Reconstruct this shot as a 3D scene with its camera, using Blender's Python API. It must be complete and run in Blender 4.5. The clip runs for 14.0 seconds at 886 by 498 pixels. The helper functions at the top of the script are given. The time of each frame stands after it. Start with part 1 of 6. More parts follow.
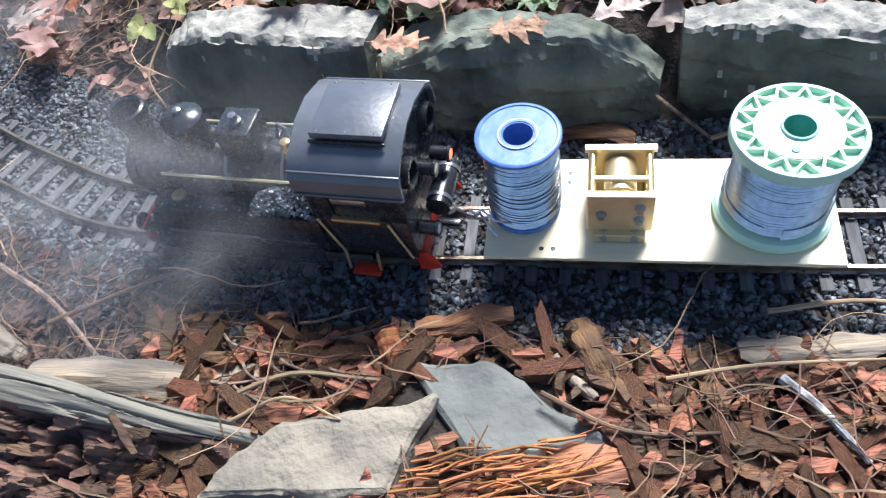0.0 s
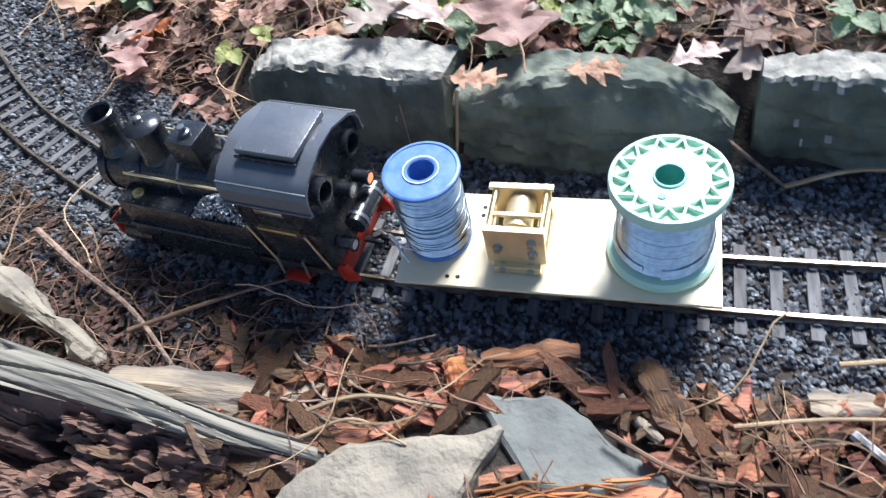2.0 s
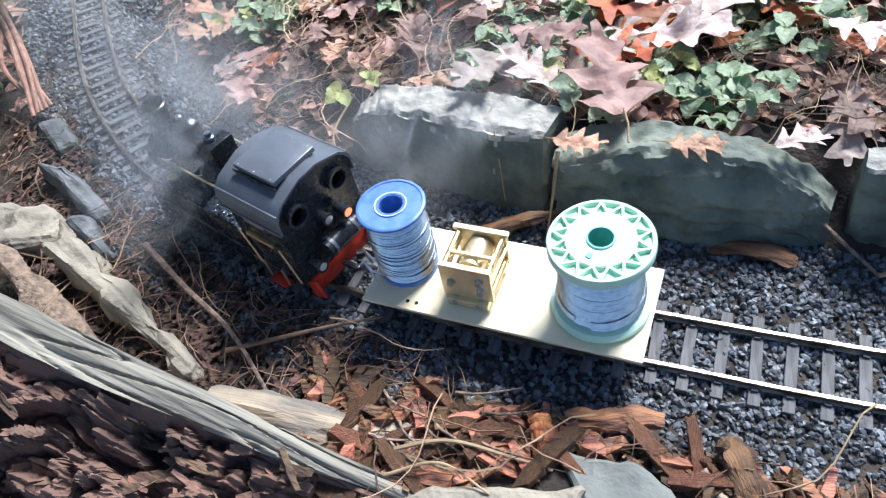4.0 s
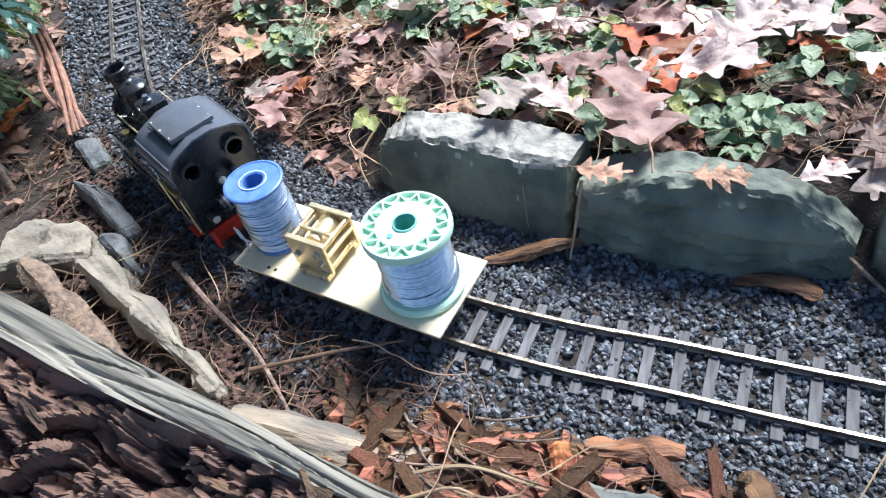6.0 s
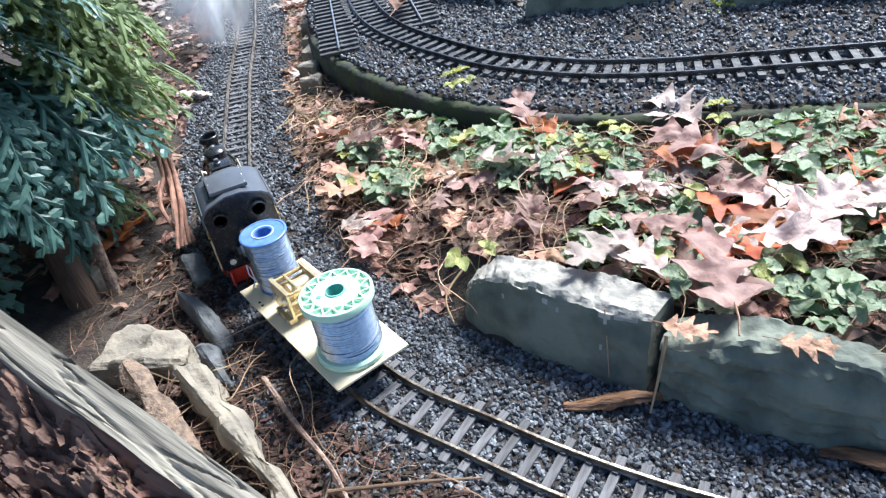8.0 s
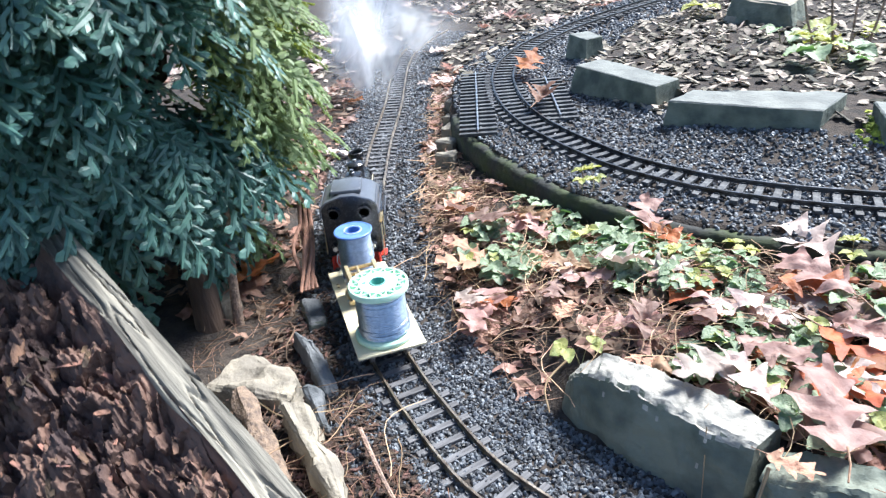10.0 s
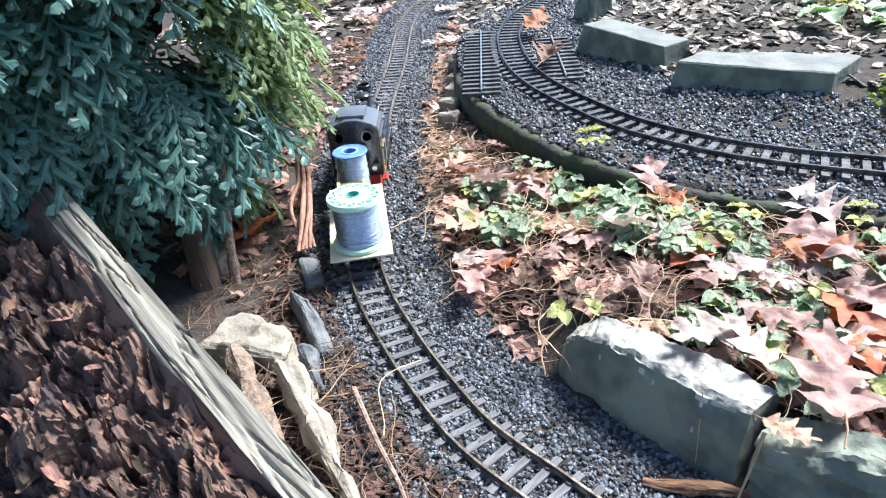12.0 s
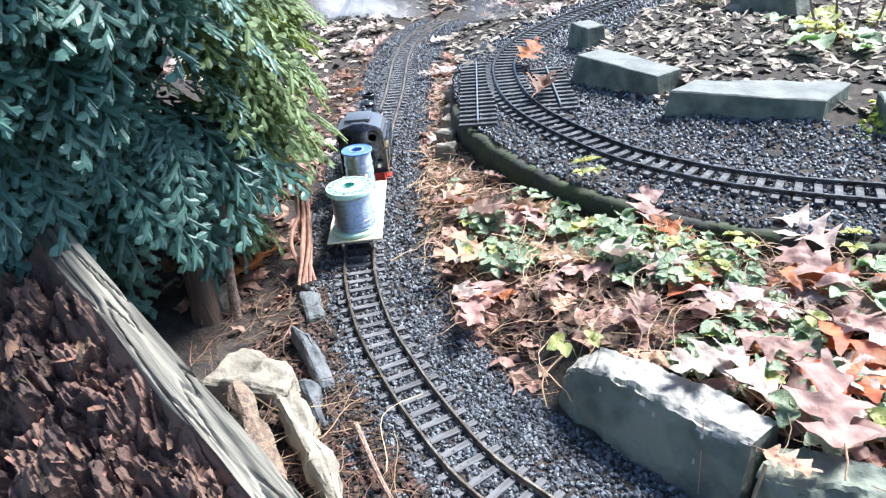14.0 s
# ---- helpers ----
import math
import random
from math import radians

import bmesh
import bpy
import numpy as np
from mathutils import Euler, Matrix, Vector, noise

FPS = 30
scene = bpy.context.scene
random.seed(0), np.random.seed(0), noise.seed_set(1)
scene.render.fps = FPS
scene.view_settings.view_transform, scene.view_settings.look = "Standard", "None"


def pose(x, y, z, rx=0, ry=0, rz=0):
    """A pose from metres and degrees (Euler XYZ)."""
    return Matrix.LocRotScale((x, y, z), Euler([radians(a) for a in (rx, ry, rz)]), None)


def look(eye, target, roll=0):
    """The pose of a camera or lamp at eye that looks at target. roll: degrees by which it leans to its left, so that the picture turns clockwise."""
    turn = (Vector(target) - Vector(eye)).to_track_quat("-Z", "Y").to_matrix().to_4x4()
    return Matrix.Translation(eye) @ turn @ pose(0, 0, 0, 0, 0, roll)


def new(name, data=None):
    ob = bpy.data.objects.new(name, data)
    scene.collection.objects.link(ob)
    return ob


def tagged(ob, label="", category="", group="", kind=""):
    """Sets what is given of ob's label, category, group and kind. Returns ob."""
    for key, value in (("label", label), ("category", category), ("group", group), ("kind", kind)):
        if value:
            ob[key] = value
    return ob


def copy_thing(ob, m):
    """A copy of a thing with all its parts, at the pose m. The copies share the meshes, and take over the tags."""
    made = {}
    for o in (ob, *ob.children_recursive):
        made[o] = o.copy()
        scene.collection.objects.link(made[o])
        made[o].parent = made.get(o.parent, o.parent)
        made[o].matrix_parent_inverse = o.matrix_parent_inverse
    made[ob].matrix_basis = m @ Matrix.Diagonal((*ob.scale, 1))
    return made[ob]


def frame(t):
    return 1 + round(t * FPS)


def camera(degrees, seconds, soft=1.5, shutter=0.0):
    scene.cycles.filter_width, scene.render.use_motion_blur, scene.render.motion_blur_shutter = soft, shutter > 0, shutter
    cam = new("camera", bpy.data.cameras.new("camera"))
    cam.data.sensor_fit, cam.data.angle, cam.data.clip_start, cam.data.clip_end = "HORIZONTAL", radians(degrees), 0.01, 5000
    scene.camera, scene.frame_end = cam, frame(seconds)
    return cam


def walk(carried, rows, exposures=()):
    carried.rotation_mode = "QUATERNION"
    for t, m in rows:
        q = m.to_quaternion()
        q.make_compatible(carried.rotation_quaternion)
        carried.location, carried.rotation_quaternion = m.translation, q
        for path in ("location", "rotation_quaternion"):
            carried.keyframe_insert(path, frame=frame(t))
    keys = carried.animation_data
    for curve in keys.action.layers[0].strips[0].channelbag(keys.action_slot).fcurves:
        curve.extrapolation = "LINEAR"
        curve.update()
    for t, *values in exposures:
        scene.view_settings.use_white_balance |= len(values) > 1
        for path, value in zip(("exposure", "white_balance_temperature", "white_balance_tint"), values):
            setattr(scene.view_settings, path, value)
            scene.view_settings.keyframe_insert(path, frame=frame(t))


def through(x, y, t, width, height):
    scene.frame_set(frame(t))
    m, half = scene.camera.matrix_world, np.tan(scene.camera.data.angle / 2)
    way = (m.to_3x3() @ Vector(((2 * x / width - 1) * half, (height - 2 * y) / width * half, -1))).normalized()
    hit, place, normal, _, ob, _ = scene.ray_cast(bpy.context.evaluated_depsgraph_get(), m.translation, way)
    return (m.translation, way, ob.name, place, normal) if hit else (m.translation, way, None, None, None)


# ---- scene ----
cam = camera(64.0, 14.0, soft=1.2, shutter=0.5)
PATH = [
    (0, (0.158, 0.122, 0.425), (-0.047, 1.261, -1.206), -16.5),
    (0.5, (0.152, 0.122, 0.426), (-0.069, 1.268, -1.198), -16.7),
    (1, (0.152, 0.120, 0.431), (-0.083, 1.279, -1.181), -17.1),
    (1.5, (0.145, 0.120, 0.435), (-0.118, 1.280, -1.172), -17.8),
    (2, (0.139, 0.122, 0.442), (-0.170, 1.312, -1.136), -16.8),
    (2.5, (0.123, 0.127, 0.465), (-0.220, 1.327, -1.098), -15.5),
    (3, (0.110, 0.125, 0.472), (-0.259, 1.340, -1.073), -14.9),
    (3.5, (0.108, 0.121, 0.472), (-0.285, 1.343, -1.062), -15.1),
    (4, (0.105, 0.122, 0.478), (-0.320, 1.359, -1.035), -14.8),
    (6.5, (0.105, 0.121, 0.490), (-0.418, 1.389, -0.965), -16.2),
    (7, (0.108, 0.128, 0.500), (-0.470, 1.457, -0.879), -15.8),
    (7.2, (0.102, 0.120, 0.504), (-0.490, 1.526, -0.790), -13.7),
    (9.3, (0.068, 0.074, 0.540), (-0.639, 1.590, -0.558), -8.9),
    (9.5, (0.068, 0.069, 0.544), (-0.745, 1.563, -0.510), -9.5),
    (10, (0.074, 0.064, 0.536), (-0.834, 1.574, -0.411), -5.6),
    (10.5, (0.073, 0.065, 0.519), (-0.857, 1.509, -0.506), -5.5),
    (11, (0.076, 0.071, 0.523), (-0.874, 1.499, -0.506), -6.3),
    (11.5, (0.076, 0.072, 0.526), (-0.863, 1.512, -0.496), -6.2),
    (12, (0.077, 0.076, 0.523), (-0.827, 1.532, -0.508), -5.2),
    (12.5, (0.079, 0.075, 0.529), (-0.839, 1.543, -0.471), -5.4),
    (13, (0.073, 0.073, 0.528), (-0.818, 1.538, -0.502), -5.4),
    (13.5, (0.073, 0.075, 0.537), (-0.832, 1.543, -0.476), -5.8),
    (14, (0.078, 0.075, 0.537), (-0.835, 1.565, -0.436), -5.9),
]
walk(cam, [(t, look(eye, target, roll)) for t, eye, target, roll in PATH],
     exposures=[(0, 0.92, 5650, 8), (4, 0.98, 5500, 7), (6.5, 1.02, 5500, 7), (9.5, 1.40, 5650, 7), (14, 1.54, 5600, 7)])

# ---- light ----
world = bpy.data.worlds.new("world")
scene.world = world
world.use_nodes = True
SUN_EL, SUN_AZ = 52.0, 28.0      # the sun stands beyond the track, a little to the right
sky = world.node_tree.nodes.new("ShaderNodeTexSky")
sky.sky_type = "NISHITA"
sky.sun_disc = False
sky.sun_elevation = radians(SUN_EL)
sky.sun_rotation = radians(SUN_AZ)
back = world.node_tree.nodes["Background"]
back.inputs[1].default_value = 0.078
world.node_tree.links.new(sky.outputs[0], back.inputs[0])
lamp = bpy.data.lights.new("sun", "SUN")
lamp.energy, lamp.angle, lamp.color = 4.8, radians(20), (1.0, 0.93, 0.84)
sun = new("sun", lamp)
az, el = radians(SUN_AZ), radians(SUN_EL)
sun_from = Vector((math.sin(az) * math.cos(el), math.cos(az) * math.cos(el), math.sin(el)))
sun.matrix_world = look(sun_from * 20, (0, 0, 0))


# ---- materials ----
def material(name, base, rough=0.7, metal=0.0, second=None, scale=30.0, fine=0.0, bump=0.0, bump_scale=150.0, per_object=0.0, per_island=0.0, coords="Object", stretch=(1, 1, 1), clearcoat=0.0, spec=0.5):
    """Principled surface: base colour mixed with a second one by noise, fine relief, chance variation of pieces."""
    m = bpy.data.materials.new(name)
    m.use_nodes = True
    nt = m.node_tree
    p = nt.nodes["Principled BSDF"]
    p.inputs["Roughness"].default_value = rough
    p.inputs["Metallic"].default_value = metal
    p.inputs["Specular IOR Level"].default_value = spec
    p.inputs["Coat Weight"].default_value = clearcoat
    tc = nt.nodes.new("ShaderNodeTexCoord")
    mp = nt.nodes.new("ShaderNodeMapping")
    mp.inputs["Scale"].default_value = stretch
    nt.links.new(tc.outputs[coords], mp.inputs[0])
    col = nt.nodes.new("ShaderNodeMix")
    col.data_type = "RGBA"
    col.inputs["A"].default_value = (*base, 1)
    col.inputs["B"].default_value = (*(second or [c * 0.6 for c in base]), 1)
    n1 = nt.nodes.new("ShaderNodeTexNoise")
    n1.inputs["Scale"].default_value = scale
    n1.inputs["Detail"].default_value = 6
    nt.links.new(mp.outputs[0], n1.inputs[0])
    ramp = nt.nodes.new("ShaderNodeValToRGB")
    ramp.color_ramp.elements[0].position = 0.38
    ramp.color_ramp.elements[1].position = 0.64
    nt.links.new(n1.outputs[0], ramp.inputs[0])
    nt.links.new(ramp.outputs[0], col.inputs["Factor"])
    out = col.outputs["Result"]
    if per_object or per_island:
        if per_object:
            info = nt.nodes.new("ShaderNodeObjectInfo").outputs["Random"]
        else:
            info = nt.nodes.new("ShaderNodeNewGeometry").outputs["Random Per Island"]
        amount = per_object or per_island
        rng = nt.nodes.new("ShaderNodeMapRange")
        rng.inputs["To Min"].default_value = 1 - amount
        rng.inputs["To Max"].default_value = 1 + amount
        nt.links.new(info, rng.inputs[0])
        hsv = nt.nodes.new("ShaderNodeHueSaturation")
        nt.links.new(rng.outputs[0], hsv.inputs["Value"])
        nt.links.new(out, hsv.inputs["Color"])
        hue = nt.nodes.new("ShaderNodeMapRange")
        hue.inputs["To Min"].default_value = 0.5 + 0.03 * amount
        hue.inputs["To Max"].default_value = 0.5 - 0.03 * amount
        nt.links.new(info, hue.inputs[0])
        nt.links.new(hue.outputs[0], hsv.inputs["Hue"])
        out = hsv.outputs[0]
    nt.links.new(out, p.inputs["Base Color"])
    if bump:
        n2 = nt.nodes.new("ShaderNodeTexNoise")
        n2.inputs["Scale"].default_value = bump_scale
        n2.inputs["Detail"].default_value = 8
        nt.links.new(mp.outputs[0], n2.inputs[0])
        b = nt.nodes.new("ShaderNodeBump")
        b.inputs["Strength"].default_value = bump
        b.inputs["Distance"].default_value = 0.004
        nt.links.new(n2.outputs[0], b.inputs["Height"])
        nt.links.new(b.outputs[0], p.inputs["Normal"])
        if fine:
            r = nt.nodes.new("ShaderNodeMapRange")
            r.inputs["To Min"].default_value = max(0.05, rough - fine)
            r.inputs["To Max"].default_value = min(1.0, rough + fine)
            nt.links.new(n2.outputs[0], r.inputs[0])
            nt.links.new(r.outputs[0], p.inputs["Roughness"])
    return m


M_SOIL = material("soil", (0.056, 0.042, 0.033), 0.95, second=(0.026, 0.021, 0.018), scale=60, bump=0.9, bump_scale=220)
M_PEBBLE = material("ballast_stone", (0.115, 0.122, 0.138), 0.5, second=(0.05, 0.052, 0.058), scale=90, bump=0.3, per_island=0.9)
M_TIE = material("weathered_tie", (0.155, 0.15, 0.155), 0.75, second=(0.075, 0.072, 0.075), scale=160, bump=0.5, stretch=(1, 0.15, 1), bump_scale=300, per_object=0.25)
M_TIE_DARK = material("dark_tie", (0.035, 0.035, 0.04), 0.6, second=(0.10, 0.10, 0.10), scale=90, bump=0.4, per_object=0.3)
M_RAIL = material("rail_metal", (0.42, 0.36, 0.28), 0.38, 0.85, second=(0.16, 0.12, 0.09), scale=40, bump=0.2, fine=0.15)
M_RAIL_DARK = material("dark_rail_metal", (0.16, 0.16, 0.17), 0.35, 0.85, second=(0.06, 0.055, 0.05), scale=40, bump=0.2)
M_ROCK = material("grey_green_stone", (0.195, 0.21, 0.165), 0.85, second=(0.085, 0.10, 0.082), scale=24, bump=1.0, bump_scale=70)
# paler than the sides; goes on upward faces of some edging stones
M_ROCK_TOP = material("pale_stone_top", (0.40, 0.375, 0.325), 0.9, second=(0.25, 0.24, 0.215), scale=40, bump=0.9, bump_scale=110)
M_SLAB = material("pale_flagstone", (0.32, 0.28, 0.215), 0.85, second=(0.205, 0.18, 0.145), scale=26, bump=0.9, bump_scale=120)
M_SLAB_BLUE = material("blue_grey_flagstone", (0.20, 0.205, 0.185), 0.8, second=(0.13, 0.135, 0.125), scale=22, bump=0.5, bump_scale=120)
M_GREY_STONE = material("dark_slate", (0.15, 0.155, 0.16), 0.8, second=(0.075, 0.08, 0.085), scale=30, bump=0.9, bump_scale=110)
M_BLACK = material("black_enamel", (0.014, 0.016, 0.021), 0.26, second=(0.024, 0.026, 0.031), scale=70, bump=0.06, fine=0.1, bump_scale=300)
M_ROOF = material("roof_enamel", (0.098, 0.106, 0.126), 0.34, second=(0.08, 0.087, 0.104), scale=60, bump=0.05, fine=0.1, bump_scale=300, spec=0.9)
M_RED = material("red_paint", (0.55, 0.035, 0.015), 0.45, second=(0.36, 0.02, 0.01), scale=90, bump=0.1)
M_BRASS = material("brass", (0.78, 0.58, 0.28), 0.3, 0.9, second=(0.62, 0.44, 0.2), scale=60, bump=0.1, fine=0.1)
M_BRASS_PALE = material("pale_brass", (0.86, 0.74, 0.48), 0.38, 0.75, second=(0.72, 0.58, 0.34), scale=50, bump=0.1, fine=0.12)
M_STEEL = material("steel", (0.6, 0.6, 0.6), 0.3, 0.9, second=(0.4, 0.4, 0.4), scale=60)
M_COAL = material("coal", (0.06, 0.065, 0.075), 0.3, second=(0.17, 0.19, 0.22), scale=120, per_island=0.6)
M_BOARD = material("pale_deck", (0.78, 0.68, 0.47), 0.36, second=(0.72, 0.61, 0.40), scale=14, bump=0.08, bump_scale=260, stretch=(0.15, 1, 1))
M_BLUE = material("blue_plastic", (0.085, 0.18, 0.46), 0.38, second=(0.14, 0.24, 0.56), scale=120, bump=0.08)
M_GREEN = material("mint_plastic", (0.50, 0.74, 0.58), 0.45, second=(0.55, 0.76, 0.60), scale=30, bump=0.03)
# darker than the mint plastic: shade inside the spool's holes put into colour
M_HOLE_SHADE = material("hole_shade_teal", (0.22, 0.52, 0.44), 0.5, second=(0.10, 0.32, 0.28), scale=30)
M_LABEL = material("paper_label", (0.80, 0.84, 0.78), 0.6, second=(0.76, 0.80, 0.74), scale=50)
M_SOLDER = material("tin_wire", (0.66, 0.70, 0.76), 0.3, 0.85, second=(0.5, 0.54, 0.6), scale=200, bump=0.05)
M_SOLDER_DULL = material("dull_tin_wire", (0.60, 0.64, 0.70), 0.38, 0.85, second=(0.5, 0.54, 0.6), scale=200, bump=0.05)


def glow_material(name, colour, strength):
    m = bpy.data.materials.new(name)
    m.use_nodes = True
    p = m.node_tree.nodes["Principled BSDF"]
    p.inputs["Base Color"].default_value = (*colour, 1)
    p.inputs["Emission Color"].default_value = (*colour, 1)
    p.inputs["Emission Strength"].default_value = strength
    return m


M_LAMP_RED = glow_material("lit_red_lens", (1.0, 0.16, 0.06), 1.3)
M_LENS = material("lamp_lens", (0.75, 0.74, 0.70), 0.12, 0.3)


# ---- mesh helpers ----
def mesh_object(name, verts, faces, mat, smooth=False):
    me = bpy.data.meshes.new(name)
    me.from_pydata([tuple(v) for v in verts], [], [tuple(f) for f in faces])
    me.materials.append(mat)
    if smooth:
        me.polygons.foreach_set("use_smooth", [True] * len(me.polygons))
    me.update()
    return new(name, me)


def part(name, bm, mat, parent=None, label="", smooth=None):
    me = bpy.data.meshes.new(name)
    bmesh.ops.recalc_face_normals(bm, faces=bm.faces)
    bm.to_mesh(me)
    bm.free()
    me.materials.append(mat)
    if smooth is not None:
        me.polygons.foreach_set("use_smooth", [True] * len(me.polygons))
        me.set_sharp_from_angle(angle=radians(smooth))
    ob = new(name, me)
    if parent:
        ob.parent = parent
    if label:
        tagged(ob, label)
    return ob


def box(size, at=(0, 0, 0), bevel=0.0, turn=None, bm=None):
    bm = bm or bmesh.new()
    m = Matrix.Translation(at) @ (turn or Matrix()) @ Matrix.Diagonal((*size, 1))
    made = bmesh.ops.create_cube(bm, size=1, matrix=m)
    if bevel:
        edges = list({e for v in made["verts"] for e in v.link_edges})
        bmesh.ops.bevel(bm, geom=edges, offset=bevel, segments=2, affect="EDGES", profile=0.5)
    return bm


def rod(a, b, r0, r1=None, seg=16, bm=None):
    """A cylinder or cone from a to b."""
    bm = bm or bmesh.new()
    a, b = Vector(a), Vector(b)
    d = b - a
    m = Matrix.Translation((a + b) / 2) @ d.to_track_quat("Z", "Y").to_matrix().to_4x4()
    bmesh.ops.create_cone(bm, cap_ends=True, segments=seg, radius1=r0, radius2=r0 if r1 is None else r1, depth=d.length, matrix=m)
    return bm


def lathe(profile, seg=32, axis="Z", bm=None, at=(0, 0, 0)):
    """Turn (radius, height) pairs round an axis; closed where the radius is 0."""
    bm = bm or bmesh.new()
    rings = []
    for r, h in profile:
        ring = []
        for k in range(seg if r > 1e-6 else 1):
            a = 2 * math.pi * k / seg
            p = (r * math.cos(a), r * math.sin(a), h)
            if axis == "X":
                p = (h, p[0], p[1])
            elif axis == "Y":
                p = (p[0], h, p[1])
            ring.append(bm.verts.new((p[0] + at[0], p[1] + at[1], p[2] + at[2])))
        rings.append(ring)
    for a, b in zip(rings, rings[1:]):
        for k in range(seg):
            q = [a[k % len(a)], a[(k + 1) % len(a)], b[(k + 1) % len(b)], b[k % len(b)]]
            q = list(dict.fromkeys(q))
            if len(q) > 2:
                bm.faces.new(q)
    return bm


def sweep(points, radius, seg=6, taper=1.0, bm=None):
    """A tube along points."""
    bm = bm or bmesh.new()
    pts = [Vector(p) for p in points]
    rings = []
    for i, p in enumerate(pts):
        d = (pts[min(i + 1, len(pts) - 1)] - pts[max(i - 1, 0)]).normalized()
        side = d.cross(Vector((0, 0, 1)))
        side = side.normalized() if side.length > 1e-4 else Vector((1, 0, 0))
        up = side.cross(d)
        r = radius * (1 + (taper - 1) * i / (len(pts) - 1))
        rings.append([bm.verts.new(p + r * (math.cos(2 * math.pi * k / seg) * side + math.sin(2 * math.pi * k / seg) * up)) for k in range(seg)])
    for a, b in zip(rings, rings[1:]):
        for k in range(seg):
            bm.faces.new((a[k], a[(k + 1) % seg], b[(k + 1) % seg], b[k]))
    bm.faces.new(rings[0])
    bm.faces.new(list(reversed(rings[-1])))
    return bm


def scatter(name, templates, poses, mat, smooth=False):
    """One mesh of many copies of small templates: poses are (template, 4x4 numpy matrix)."""
    vs, fs, base = [], [], 0
    for k, m in poses:
        tv, tf = templates[k]
        vs.append(tv @ m[:3, :3].T + m[:3, 3])
        fs.extend([tuple(i + base for i in f) for f in tf])
        base += len(tv)
    return mesh_object(name, np.concatenate(vs), fs, mat, smooth)


def template(bm):
    bm.verts.index_update()
    out = np.array([v.co[:] for v in bm.verts]), [tuple(v.index for v in f.verts) for f in bm.faces]
    bm.free()
    return out


rng = np.random.default_rng(7)


def turn_matrix(at, scale, yaw=None, tilt=0.5):
    e = Euler((rng.uniform(-tilt, tilt), rng.uniform(-tilt, tilt), rng.uniform(0, 6.283) if yaw is None else yaw))
    m = np.eye(4)
    m[:3, :3] = np.array(e.to_matrix()) @ np.diag(scale if hasattr(scale, "__len__") else (scale,) * 3)
    m[:3, 3] = at
    return m


# ---- plan ----
def spline(cp, n=40):
    P = [np.array(p, float) for p in cp]
    P = [2 * P[0] - P[1]] + P + [2 * P[-1] - P[-2]]
    out = []
    for a, b, c, d in zip(P, P[1:], P[2:], P[3:]):
        for k in range(n):
            t = k / n
            out.append(0.5 * (2 * b + (c - a) * t + (2 * a - 5 * b + 4 * c - d) * t * t + (3 * b - 3 * c + d - a) * t ** 3))
    out.append(P[-2])
    return np.array(out)


class Line:
    """A way in plan, by its length."""

    def __init__(self, cp):
        self.p = spline(cp)
        self.s = np.concatenate([[0], np.cumsum(np.linalg.norm(np.diff(self.p, axis=0), axis=1))])

    def at(self, s):
        return np.array([np.interp(s, self.s, self.p[:, 0]), np.interp(s, self.s, self.p[:, 1])])

    def way(self, s):
        s = min(max(s, 0.02), self.s[-1] - 0.02)
        d = self.at(s + 0.01) - self.at(s - 0.01)
        return d / np.linalg.norm(d)

    def off(self, s, o):
        """The place o metres to the left of the way (the camera's side)."""
        d = self.way(s)
        return self.at(s) + o * np.array([-d[1], d[0]])

    def offsets(self, xy):
        """How far points lie from the way, left positive, and the lengths at which."""
        xy = np.atleast_2d(xy)
        o, ss = np.empty(len(xy)), np.empty(len(xy))
        q = self.p[::6]
        sq = self.s[::6]
        d = np.gradient(q, axis=0)
        d /= np.linalg.norm(d, axis=1)[:, None]
        for i in range(0, len(xy), 4000):
            v = xy[i:i + 4000, None, :] - q[None]
            k = (v ** 2).sum(2).argmin(1)
            w = v[np.arange(len(k)), k]
            o[i:i + 4000] = np.hypot(w[:, 0], w[:, 1]) * np.sign(d[k, 0] * w[:, 1] - d[k, 1] * w[:, 0])
            ss[i:i + 4000] = sq[k]
        return o, ss


MAIN = Line([(1.25, 0.215), (0.85, 0.298), (0.396, 0.378), (0.25, 0.405), (0.14, 0.428), (0.07, 0.4405), (-0.012, 0.461), (-0.09, 0.487), (-0.1819, 0.5192), (-0.2763, 0.5775), (-0.3423, 0.6258), (-0.413, 0.6835), (-0.4903, 0.7657), (-0.5419, 0.8345), (-0.6089, 0.943), (-0.7225, 1.1456), (-0.8166, 1.3179), (-0.9073, 1.5006), (-0.9717, 1.6262), (-1.0607, 1.7874), (-1.144, 1.9462), (-1.2159, 2.1209), (-1.254, 2.2983), (-1.2716, 2.4984)])
FAR = Line([(1.2, 1.38), (0.6761, 1.2072), (0.1528, 1.1353), (-0.0263, 1.1276), (-0.1294, 1.1458), (-0.2294, 1.1811), (-0.3098, 1.2298), (-0.3916, 1.2882), (-0.4639, 1.3506), (-0.5377, 1.4367), (-0.6099, 1.5514), (-0.6698, 1.6781), (-0.7054, 1.839), (-0.7033, 2.0516), (-0.6373, 2.3389), (-0.4, 3.0)])
GAUGE, FAR_GAUGE, FAR_Z = 0.0435, 0.050, 0.075


def step(a, b, x):
    t = np.clip((x - a) / (b - a), 0, 1)
    return t * t * (3 - 2 * t)


